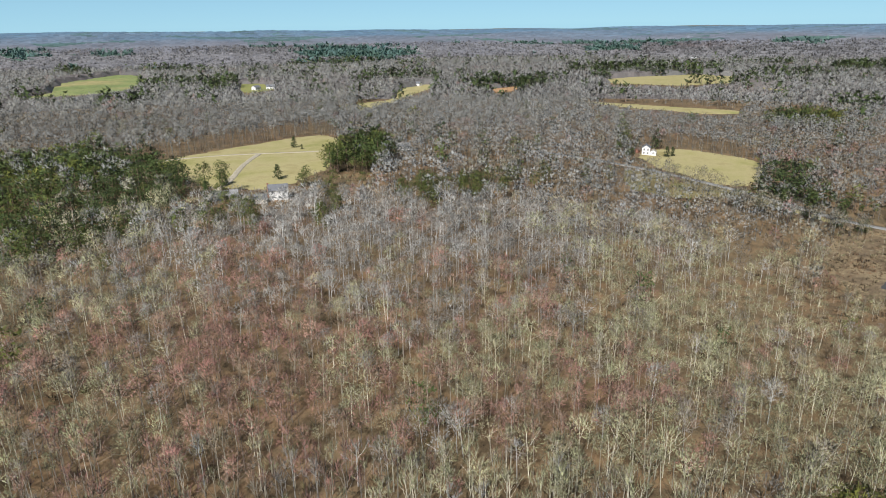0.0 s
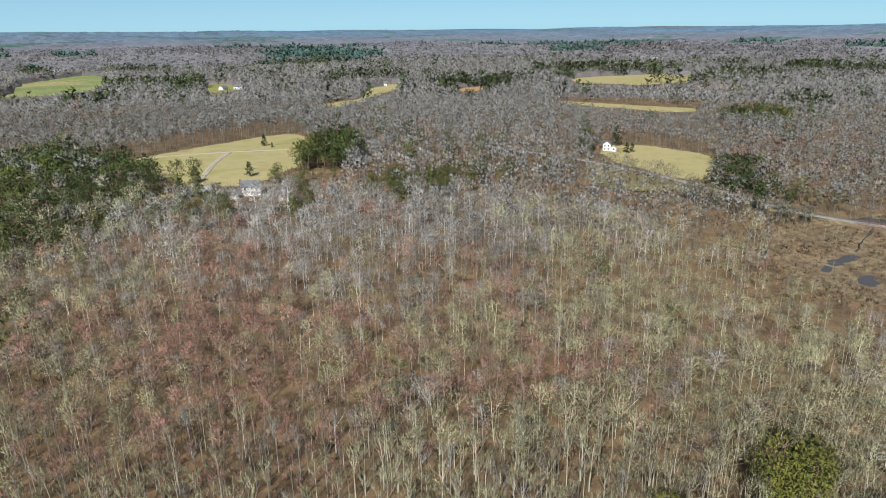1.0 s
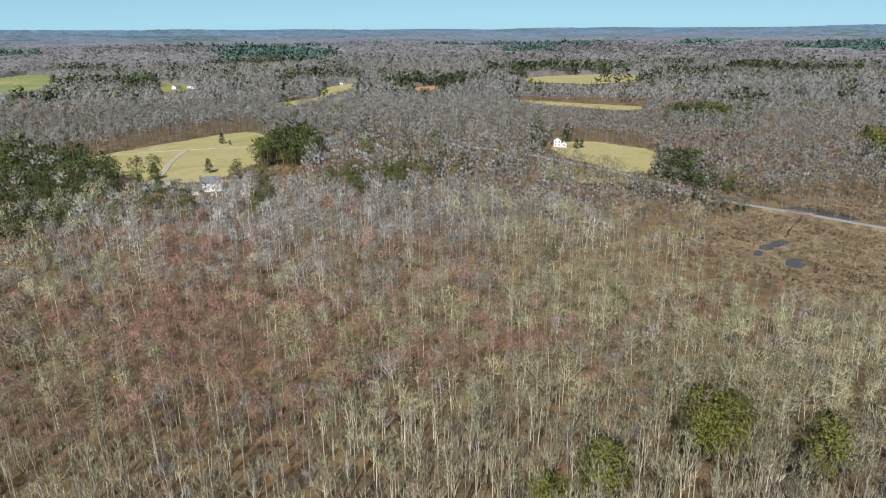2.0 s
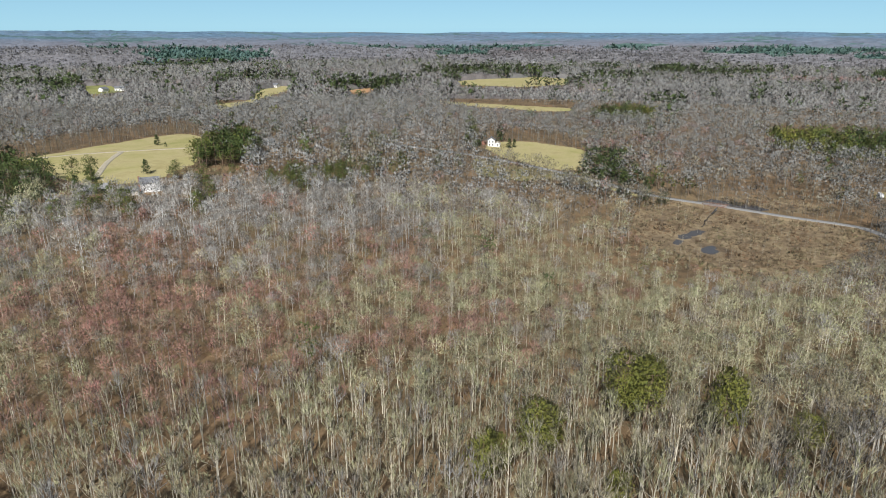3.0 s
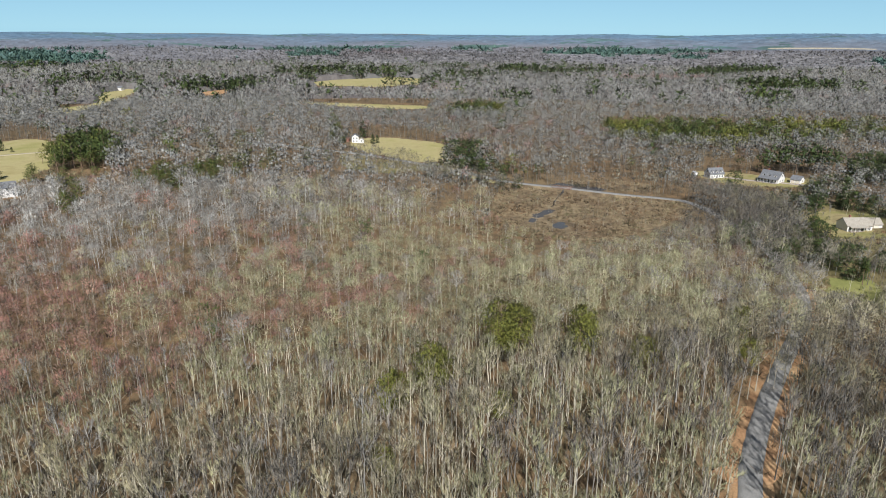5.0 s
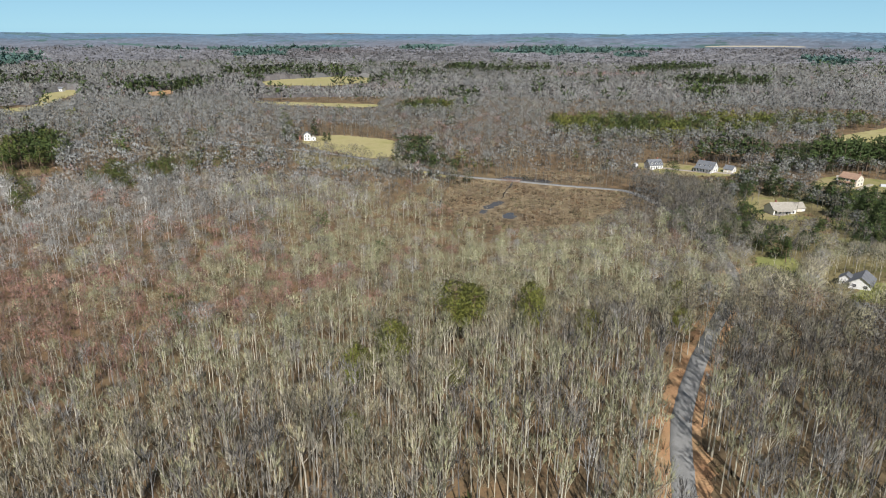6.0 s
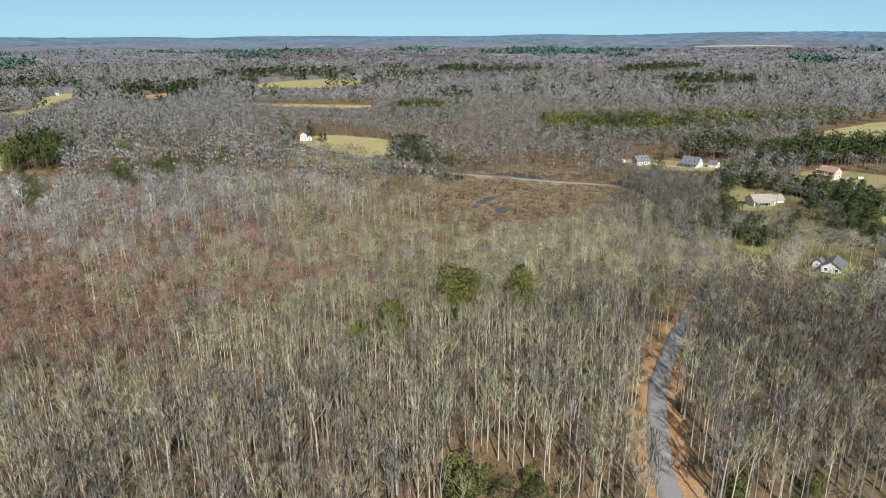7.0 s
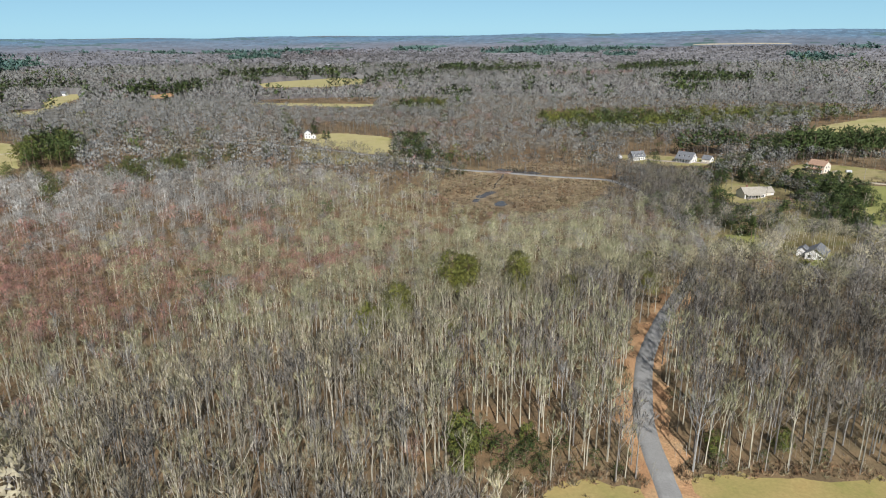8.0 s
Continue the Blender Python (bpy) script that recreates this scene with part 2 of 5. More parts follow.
def sheet(name, verts, faces, mats, mat_index=None, tone=None, pale=None, smooth_faces=False, out=None):
    """A mesh from arrays of corners and triangles (or quads), with a tone and a paleness for each face."""
    me = bpy.data.meshes.new(name)
    verts, faces = np.asarray(verts, np.float32), np.asarray(faces, np.int32)
    n, k = faces.shape
    me.vertices.add(len(verts))
    me.vertices.foreach_set("co", verts.ravel())
    me.loops.add(n * k)
    me.loops.foreach_set("vertex_index", faces.ravel())
    me.polygons.add(n)
    me.polygons.foreach_set("loop_start", np.arange(0, n * k, k, dtype=np.int32))
    me.polygons.foreach_set("loop_total", np.full(n, k, np.int32))
    for m in mats:
        me.materials.append(m)
    if mat_index is not None:
        me.polygons.foreach_set("material_index", np.asarray(mat_index, np.int32))
    for key, value in (("tone", tone), ("pale", pale)):
        if value is not None:
            me.attributes.new(key, "FLOAT", "FACE").data.foreach_set("value", np.asarray(value, np.float32))
    if out is not None:
        me.attributes.new("out", "FLOAT_VECTOR", "FACE").data.foreach_set("vector", np.asarray(out, np.float32).ravel())
    me.polygons.foreach_set("use_smooth", np.full(n, smooth_faces, bool))
    me.update(calc_edges=True)
    return me


def part(name, bm, mat, parent, label=""):
    me = bpy.data.meshes.new(name)
    bm.normal_update()
    bm.to_mesh(me)
    bm.free()
    me.materials.append(mat)
    ob = new(name, me)
    ob.parent = parent
    return tagged(ob, label) if label else ob


def thing(name, x, y, turn, label, category, group="", z=None):
    ob = new(name)
    ob.empty_display_size = 0.5
    ob.matrix_basis = pose(x, y, at(x, y) if z is None else z, 0, 0, turn)
    return tagged(ob, label, category, group)


def inside(x, y, poly):
    hit = np.zeros(np.shape(x), bool)
    for (x0, y0), (x1, y1) in zip(poly, poly[1:] + poly[:1]):
        if y0 != y1:
            hit ^= ((y0 > y) != (y1 > y)) & (x < (x1 - x0) * (y - y0) / (y1 - y0) + x0)
    return hit


def wander(x, y, s, k=0.0):
    """Smooth patches of about s metres, from -1 to 1."""
    x, y = np.asarray(x) / s, np.asarray(y) / s
    return (np.sin(1.7 * x + 0.6 * y + k) + np.sin(-0.8 * x + 1.9 * y + 2.1 * k + 1) + np.sin(2.9 * x - 2.3 * y + 0.7 * k) * 0.7 + np.sin(4.1 * x + 3.7 * y + 1.9 * k) * 0.5) / 2.6


def curve_points(pts, step):
    """A smooth line through the points, at even small steps."""
    p = np.array([pts[0], *pts, pts[-1]], float)
    out = []
    for i in range(1, len(p) - 2):
        a0, b0, c0, d0 = p[i - 1:i + 3]
        n = max(2, int(np.linalg.norm(c0 - b0) / step))
        for u in np.arange(n) / n:
            out.append(0.5 * (2 * b0 + (c0 - a0) * u + (2 * a0 - 5 * b0 + 4 * c0 - d0) * u * u + (3 * b0 - a0 - 3 * c0 + d0) * u ** 3))
    return np.array(out + [p[-1]])


def near_line(x, y, line):
    d = np.full(np.shape(x), 1e9)
    for px, py in line:
        d = np.minimum(d, (x - px) ** 2 + (y - py) ** 2)
    return np.sqrt(d)


# ground: one sheet, rings that widen to the horizon
radii = [0.0]
step = 6.0
while radii[-1] < 4960:
    radii.append(radii[-1] + step)
    step *= 1.0 if radii[-1] < 350 else 1.035
spokes = 240
ang = np.arange(spokes) * 2 * np.pi / spokes
rr, aa = np.meshgrid(np.array(radii[1:]), ang, indexing="ij")
gx, gy = (60 + rr * np.sin(aa)).ravel(), (80 + rr * np.cos(aa)).ravel()
gv = np.column_stack([np.append(gx, 60), np.append(gy, 80), np.append(land(gx, gy), at(60, 80))])
rows_n = len(radii) - 1
i0 = (np.arange(rows_n - 1)[:, None] * spokes + np.arange(spokes)).ravel()
i1 = (np.arange(rows_n - 1)[:, None] * spokes + (np.arange(spokes) + 1) % spokes).ravel()
quads = np.column_stack([i0, i0 + spokes, i1 + spokes, i1])
hub = np.column_stack([np.full(spokes, len(gv) - 1), np.arange(spokes), (np.arange(spokes) + 1) % spokes])
tris = np.vstack([quads[:, [0, 1, 2]], quads[:, [0, 2, 3]], hub])
tagged(new("ground", sheet("ground", gv, tris[:, ::-1], [M_GROUND], smooth_faces=True)), "brown leaf-littered woodland soil rolling to the horizon", "ground", kind="structure")


def meadow(name, poly, mat, label, lift=0.12, rough=3.0, seed=1, category=None):
    """A grassy patch laid over the ground, with an uneven edge."""
    rng = np.random.default_rng(seed)
    edge = curve_points(poly + [poly[0]], 4.0)[:-1]
    edge = edge + rng.normal(0, rough * 0.35, edge.shape) + rough * 0.4 * np.column_stack([wander(edge[:, 0], edge[:, 1], 12, seed), wander(edge[:, 0], edge[:, 1], 12, seed + 3)])
    lo, hi = edge.min(0), edge.max(0)
    cell = max(5.0, float((hi - lo).max()) / 40)
    qx, qy = np.meshgrid(np.arange(lo[0], hi[0], cell), np.arange(lo[1], hi[1], cell))
    qx, qy = qx.ravel() + rng.uniform(-1, 1, qx.size), qy.ravel() + rng.uniform(-1, 1, qy.size)
    ok = inside(qx, qy, [tuple(p) for p in edge]) & (near_line(qx, qy, edge[::2]) > cell * 0.5)
    pts = np.vstack([edge, np.column_stack([qx[ok], qy[ok]])])
    n = len(edge)
    ring = [(i, (i + 1) % n) for i in range(n)]
    out, _, tri, *_ = delaunay_2d_cdt([Vector(p) for p in pts], ring, [], 1, 1e-4)
    p = np.array([tuple(q) for q in out])
    rim = np.zeros(len(p), bool)
    rim[:n] = True
    vs = np.column_stack([p, land(p[:, 0], p[:, 1]) + np.where(rim, lift * 0.2, lift)])
    t = np.array([q for q in tri if len(q) == 3])
    a0, b0, c0 = p[t[:, 0]], p[t[:, 1]], p[t[:, 2]]
    turned = (b0[:, 0] - a0[:, 0]) * (c0[:, 1] - a0[:, 1]) - (b0[:, 1] - a0[:, 1]) * (c0[:, 0] - a0[:, 0]) < 0
    t[turned] = t[turned][:, ::-1]
    return tagged(new(name, sheet(name, vs, t, [mat], smooth_faces=True)), label, "grass" if category is None else category, kind="structure")


FIELD_W = [(-221, 486), (-205, 520), (-155, 578), (-118, 616), (-95, 600), (-82, 540), (-78, 475), (-95, 425), (-123, 408), (-160, 430)]
FIELD_R = [(160, 548), (176, 576), (216, 584), (257, 543), (224, 474), (198, 462), (178, 488), (166, 506)]
FIELD_R2 = [(130, 482), (142, 496), (168, 492), (195, 452), (198, 438), (172, 428), (148, 428), (128, 443)]
VERGE_R = [(205, 436), (222, 412), (240, 388), (250, 374), (243, 372), (228, 394), (208, 420)]
FIELD_S = [(33, -15), (42.6, -13.4), (49, -17), (59, -25), (73, -28), (88, -37), (106, -47.5), (180, -105), (280, -200), (180, -330), (-120, -330), (-110, -170), (-8, -80), (22, -34)]
YARD_12 = [(408, 365), (434, 335), (450, 300), (464, 288), (440, 274), (420, 282), (398, 318)]
YARD_3 = [(372, 222), (392, 214), (378, 180), (352, 162), (336, 176), (346, 200)]
YARD_5 = [(278, 134), (290, 118), (276, 100), (262, 94), (258, 112), (264, 126)]
YARD_6 = [(258, 70), (280, 74), (290, 62), (270, 48), (254, 52)]
FIELD_E = [(430, 168), (452, 142), (470, 118), (430, 70), (360, 72), (340, 96), (380, 128)]
YARD_4 = [(448, 216), (482, 226), (502, 192), (500, 160), (470, 150), (444, 174)]
FIELD_NE = [(640, 326), (700, 340), (800, 336), (780, 260), (640, 200), (598, 222), (620, 276)]
FAR_L = [(-640, 1036), (-640, 1120), (-775, 1400), (-770, 1640), (-715, 1640), (-585, 1400), (-517, 1150), (-560, 1060)]
FAR_2 = [(-370, 1250), (-328, 1258), (-272, 1150), (-308, 1080)]
FAR_H = [(-116, 926), (-72, 985), (-70, 1070), (-66, 1140), (-22, 1200), (-14, 1150), (-40, 1060), (-62, 950), (-98, 840)]
FAR_R = [(284, 1240), (345, 1295), (443, 1340), (510, 1374), (550, 1310), (494, 1171), (424, 1136), (383, 1123), (345, 1150), (295, 1178)]
FAR_R2 = [(431, 1083), (484, 1082), (514, 1018), (502, 994), (472, 1055)]
FAR_STRIP = [(192, 928), (234, 895), (281, 857), (351, 807), (344, 789), (305, 788), (274, 814), (235, 844), (208, 888)]
FAR_RED = [(68, 1104), (125, 1160), (122, 1100), (85, 1066)]
FAR_PALE = [(2395, 2035), (2480, 1920), (2600, 1745), (2560, 1730), (2440, 1880), (2365, 2005)]
SWAMP = [(200, 258), (190, 290), (196, 322), (214, 354), (240, 388), (250, 384), (272, 365), (300, 336), (328, 304), (326, 272), (290, 250), (262, 240), (226, 236)]
MARSH_N = [(286, 372), (312, 350), (338, 326), (350, 336), (346, 362), (322, 384), (298, 388)]
meadow("hay_field", FIELD_W, M_HAY, "dry yellow hay field beside the wood", seed=1)
meadow("hay_field", FIELD_R, M_HAY, "dry yellow-green meadow sloping to the lane", seed=2)
meadow("rough_field", FIELD_R2, M_ROUGH, "rough dry grass below the lane", seed=3)
meadow("grass_verge", VERGE_R, M_HAY, "yellow grass verge along the lane", 0.1, 1.0, 4)
meadow("mown_field", FIELD_S, M_MOWN, "short yellow-green field at the wood's edge", 0.14, 3.0, 5)
meadow("lawn", YARD_12, M_YARD, "dry lawn round two white houses", 0.1, 2.0, 6)
meadow("lawn", YARD_3, M_YARD, "dull green lawn round a white ranch house", 0.1, 2.0, 7)
meadow("lawn", YARD_5, M_GREEN, "small green lawn between shrubs and trees", 0.1, 2.0, 8)
meadow("lawn", YARD_6, M_GREEN, "green lawn round a white bungalow", 0.1, 1.5, 26)
meadow("pasture", FIELD_E, M_GREEN, "green pasture beside a road", 0.12, 2.0, 9)
meadow("lawn", YARD_4, M_YARD, "dry lawn round a cream house", 0.1, 2.0, 10)
meadow("pasture", FIELD_NE, M_HAY, "yellow-green pasture on a rise", 0.3, 4.0, 11)
meadow("rough_lawn", [(258, 55), (252, 90), (262, 130), (300, 165), (340, 215), (385, 235), (420, 215), (430, 170), (400, 120), (350, 70), (300, 40)], M_ROUGH, "rough dry grass between yards", 0.06, 4.0, 24)
meadow("far_field", FAR_L, M_WHEAT, "far green winter wheat field", 0.6, 5.0, 12)
meadow("far_field", FAR_2, M_GREEN, "far green field beside a farmstead", 0.6, 4.0, 13)
meadow("far_field", FAR_H, M_HAY, "far yellow field below white houses", 0.6, 4.0, 14)
meadow("far_field", FAR_R, M_HAY, "far yellow-green field below farm sheds", 0.6, 4.0, 15)
meadow("far_field", FAR_R2, M_HAY, "far narrow yellow field behind a hedgerow", 0.6, 3.0, 25)
meadow("far_field", FAR_STRIP, M_HAY, "long narrow yellow field behind trees", 0.6, 3.0, 16)
meadow("bare_patch", FAR_RED, M_CLAY, "far patch of bare orange soil", 0.6, 3.0, 17)
meadow("far_field", FAR_PALE, M_GRAVEL, "very far pale stubble field", 3.2, 4.0, 18)
M_BOG = mottled("dead_sedge", [(0.3, (0.11, 0.083, 0.054)), (0.46, (0.20, 0.15, 0.092)), (0.6, (0.30, 0.235, 0.14)), (0.76, (0.15, 0.12, 0.073))], 0.12, 1.2, 0.95, 0.6, 0.3)
meadow("swamp", SWAMP, M_BOG, "brown swamp of dead sedge and shrubs", 0.1, 4.0, 19, "swamp")
meadow("swamp", MARSH_N, M_BOG, "brown swamp beyond the bridge", 0.1, 4.0, 20, "swamp")


def causeway(x, y):
    """How far the lane is banked up where it crosses the swamp."""
    return 1.7 * np.exp(-((np.asarray(x) - 287) ** 2 + (np.asarray(y) - 350) ** 2) / 48 ** 2)


def strip(name, pts, width, mat, label, lift=0.2, ragged=0.0, step=3.0, seed=0, crown=0.06, category="road", banked=False):
    """A road or lane laid along a line, with a slight crown and edges that reach the ground."""
    line = curve_points(pts, step)
    rng = np.random.default_rng(seed)
    d = np.gradient(line, axis=0)
    d /= np.linalg.norm(d, axis=1)[:, None]
    side = np.column_stack([d[:, 1], -d[:, 0]])
    cols = []
    rise = lift + causeway(line[:, 0], line[:, 1])
    ragged_edge = {-1: rng.normal(0, ragged, len(line)), 1: rng.normal(0, ragged, len(line))}
    for u, dz in ((-1.04, -0.35), (-1, 0), (-0.4, crown), (0.4, crown), (1, 0), (1.04, -0.35)):
        w = width / 2 * u + (ragged_edge[1 if u > 0 else -1] if abs(u) >= 1 else 0)
        if banked and abs(u) > 1:
            w, dz = w + np.sign(u) * 2.2 * rise, -rise - 0.3
        p = line + side * np.reshape(w, (-1, 1))
        cols.append(np.column_stack([p, land(line[:, 0], line[:, 1]) * 0.5 + land(p[:, 0], p[:, 1]) * 0.5 + rise + dz]))
    k = len(cols)
    v = np.stack(cols, 1).reshape(-1, 3)
    i = (np.arange(len(line) - 1)[:, None] * k + np.arange(k - 1)).ravel()
    f = np.vstack([np.column_stack([i, i + 1, i + k + 1]), np.column_stack([i, i + k + 1, i + k])])
    return tagged(new(name, sheet(name, v, f, [mat], smooth_faces=True)), label, category, kind="structure"), line


ROAD = [(-26, -150), (20, -88), (42, -56), (61, -28), (76, -6), (91, 10), (106, 24), (129, 41), (156, 59), (194, 83), (222, 101), (252, 128), (290, 180), (322, 245), (334, 285), (328, 306), (301, 337), (272, 367), (244, 391), (221, 423), (186, 466), (152, 502), (112, 528), (60, 552)]
verge, _ = strip("verge", ROAD[:12], 12.5, M_CLAY, "orange clay banks along the lane", 0.16, 1.2, seed=3, crown=0.0, category="verge")
strip("embankment", ROAD[13:19], 7.4, M_BOG, "brown grassy causeway carrying the lane over the swamp", 0.2, 0.3, seed=5, crown=0.0, category="embankment", banked=True)
road, road_line = strip("road", ROAD, 5.4, M_ASPHALT, "worn grey asphalt lane through the wood", 0.32, 0.08)
LANE_W = [(-132, 345), (-139, 390), (-138, 430), (-142, 478), (-142, 520)]
LANE_W2 = [(-225, 480), (-208, 508), (-176, 519), (-143, 522), (-111, 524), (-80, 528)]
_, lane_line = strip("drive", LANE_W, 4.4, M_GRAVEL, "pale gravel drive across the hay field", 0.3, 0.15, category="drive")
_, lane_line2 = strip("lane", LANE_W2, 3.4, M_GRAVEL, "pale gravel lane along the hay field", 0.26, 0.15, category="lane")
strip("road", [(425, 196), (446, 172), (460, 146), (478, 110), (500, 40)], 5.4, M_GRAVEL, "pale road beside the pasture", 0.3, 0.05)
strip("drive", [(440, 268), (432, 290), (420, 312), (414, 332)], 4.0, M_CONCRETE, "pale concrete drive to two houses", 0.28, 0.1, category="drive")
strip("drive", [(452, 186), (466, 190), (480, 192)], 4.0, M_GRAVEL, "pale gravel drive to a cream house", 0.28, 0.1, category="drive")
strip("stream", [(279, 362), (268, 350), (254, 336), (243, 323)], 0.6, M_WATER, "dark still stream winding through the swamp", 0.16, 0.5, seed=8, crown=0.0, category="water")
meadow("pool", [(245, 325), (231, 319), (217, 309), (204, 296), (206, 290), (222, 302), (237, 312)], M_WATER, "long dark bend of open water in the swamp", 0.2, 1.6, 27, "water")
meadow("pool", [(215, 283), (225, 290), (229, 286), (226, 276), (218, 272), (213, 276)], M_WATER, "small dark pool in the swamp", 0.2, 1.6, 21, "water")
meadow("pool", [(272, 378), (290, 380), (306, 366), (312, 352), (302, 350), (284, 362)], M_WATER, "dark backwater beyond the bridge", 0.2, 2.0, 22, "water")
meadow("pool", [(284, 350), (290, 345), (300, 334), (294, 333), (286, 341)], M_WATER, "dark pool beside the causeway", 0.18, 1.0, 23, "water")

# ---- bridge, houses and sheds ----
def box(bm, x0, x1, y0, y1, z0, z1):
    c = [bm.verts.new(p) for p in ((x0, y0, z0), (x1, y0, z0), (x1, y1, z0), (x0, y1, z0), (x0, y0, z1), (x1, y0, z1), (x1, y1, z1), (x0, y1, z1))]
    for f in ((3, 2, 1, 0), (4, 5, 6, 7), (0, 1, 5, 4), (1, 2, 6, 5), (2, 3, 7, 6), (3, 0, 4, 7)):
        bm.faces.new([c[i] for i in f])
    return bm


def boxed(*sizes):
    bm = bmesh.new()
    for q in sizes:
        box(bm, *q)
    return bm


def loft(bm, outline, x0, x1):
    """An outline in the y-z plane, drawn out along x."""
    p, q = [bm.verts.new((x0, y, z)) for y, z in outline], [bm.verts.new((x1, y, z)) for y, z in outline]
    bm.faces.new(p[::-1]), bm.faces.new(q)
    for i in range(len(p)):
        j = (i + 1) % len(p)
        bm.faces.new((p[i], p[j], q[j], q[i]))
    return bm


def window(parent, x, y, z, w=1.0, h=1.4, side="front"):
    """A window with a white frame, two panes and a bar, set on a wall."""
    ob = part("window", boxed((-w / 2 - 0.1, w / 2 + 0.1, -0.07, 0.05, -0.1, h + 0.1)), M_WHITE, parent)
    ob.matrix_basis = pose(x, y, z, 0, 0, {"front": 0, "right": 90, "left": -90, "back": 180}[side])
    part("pane", boxed((-w / 2, w / 2, -0.10, -0.071, 0, h / 2 - 0.04)), M_GLASS, ob)
    part("pane", boxed((-w / 2, w / 2, -0.10, -0.071, h / 2 + 0.04, h)), M_GLASS, ob)
    return ob


def gable_block(parent, w, d, h, rise, wall, roof, cx=0.0, cy=0.0, over=0.45):
    """Walls with gable ends and a roof of two thick slopes; the ridge runs along x."""
    ob = part("wall", loft(bmesh.new(), [(cy - d / 2, -0.8), (cy + d / 2, -0.8), (cy + d / 2, h), (cy, h + rise), (cy - d / 2, h)], cx - w / 2, cx + w / 2), wall, parent)
    k = rise / (d / 2)
    for s in (-1, 1):
        e = d / 2 + over
        lo, hi = h - over * k + 0.02, h + rise + 0.02
        o = [(cy + s * e, lo), (cy + s * e, lo + 0.2), (cy, hi + 0.2), (cy, hi)]
        part("roof", loft(bmesh.new(), o if s > 0 else o[::-1], cx - w / 2 - over, cx + w / 2 + over), roof, parent)
    return ob


def dormer(parent, x, y, z, wall, roof):
    ob = part("dormer", loft(bmesh.new(), [(-0.9, 0), (0.9, 0), (0.9, 1.3), (0, 2.1), (-0.9, 1.3)], 0, 2.6), wall, parent)
    ob.matrix_basis = pose(x, y, z, 0, 0, 90)
    for s in (-1, 1):
        o = [(s * 1.15, 1.1), (s * 1.15, 1.24), (0, 2.26), (0, 2.12)]
        part("roof", loft(bmesh.new(), o if s > 0 else o[::-1], -0.25, 2.6), roof, ob)
    part("pane", boxed((-0.05, -0.003, -0.5, 0.5, 0.2, 1.35)), M_GLASS, ob)


def porch(parent, x0, x1, y, depth, h, roof, posts=5):
    part("porch_floor", boxed((x0, x1, y - depth, y, -0.5, 0.3)), M_CONCRETE, parent)
    part("porch_roof", loft(bmesh.new(), [(y - depth - 0.3, h), (y - 0.02, h + 0.75), (y - 0.02, h + 0.95), (y - depth - 0.3, h + 0.18)][::-1], x0 - 0.2, x1 + 0.2), roof, parent)
    for i in range(posts):
        x = x0 + 0.15 + (x1 - x0 - 0.3) * i / (posts - 1)
        part("porch_post", boxed((x - 0.1, x + 0.1, y - depth + 0.02, y - depth + 0.22, 0.3, h + 0.1)), M_WHITE, parent)


def door(parent, x, y):
    ob = part("door", boxed((x - 0.5, x + 0.5, y - 0.08, y + 0.03, 0.3, 2.4)), M_DARK, parent)
    part("handle", boxed((x + 0.32, x + 0.4, y - 0.13, y - 0.081, 1.25, 1.4)), M_METAL, ob)


def chimney(parent, x, y, z0, z1):
    part("chimney", boxed((x - 0.5, x + 0.5, y - 0.4, y + 0.4, z0, z1), (x - 0.6, x + 0.6, y - 0.5, y + 0.5, z1, z1 + 0.2)), M_BRICK, parent)


def cape_cod():
    h = thing("house", 408, 337, -14, "white one-and-a-half-storey house with grey dormered roof", "house")
    gable_block(h, 12.5, 9.5, 3.6, 4.2, M_WHITE, M_SLATE)
    for x in (-4, 0, 4):
        dormer(h, x, -4.1, 4.3, M_WHITE, M_SLATE)
    for x in (-4.5, -2.2, 2.2, 4.5):
        window(h, x, -4.75, 1.0)
    window(h, -6.25, -1.8, 1.0, side="left"), window(h, -6.25, 1.8, 1.0, side="left"), window(h, -6.25, 0, 4.6, side="left")
    door(h, 0, -4.75), chimney(h, 3.5, 1.2, 5.0, 9.0)
    c = thing("camper_trailer", 401, 351, 60, "white camper trailer parked beside a house", "trailer")
    bm = loft(bmesh.new(), [(-1.2, 0.7), (1.2, 0.7), (1.25, 2.6), (1.0, 3.0), (-1.0, 3.0), (-1.25, 2.6)], -3.6, 3.6)
    part("body", bm, M_METAL, c)
    for x in (-0.6, 0.6):
        for y in (-1.15, 0.95):
            w = bmesh.new()
            bmesh.ops.create_cone(w, cap_ends=True, segments=12, radius1=0.36, radius2=0.36, depth=0.22, matrix=pose(x, y + 0.1, 0.36, 90))
            part("wheel", w, M_DARK, c)
    part("hitch", boxed((-5.0, -3.55, -0.1, 0.1, 0.55, 0.7)), M_DARK, c)
    for x in (-2, 0.2, 2.2):
        part("pane", boxed((x - 0.5, x + 0.5, -1.28, -1.23, 1.7, 2.3)), M_GLASS, c)


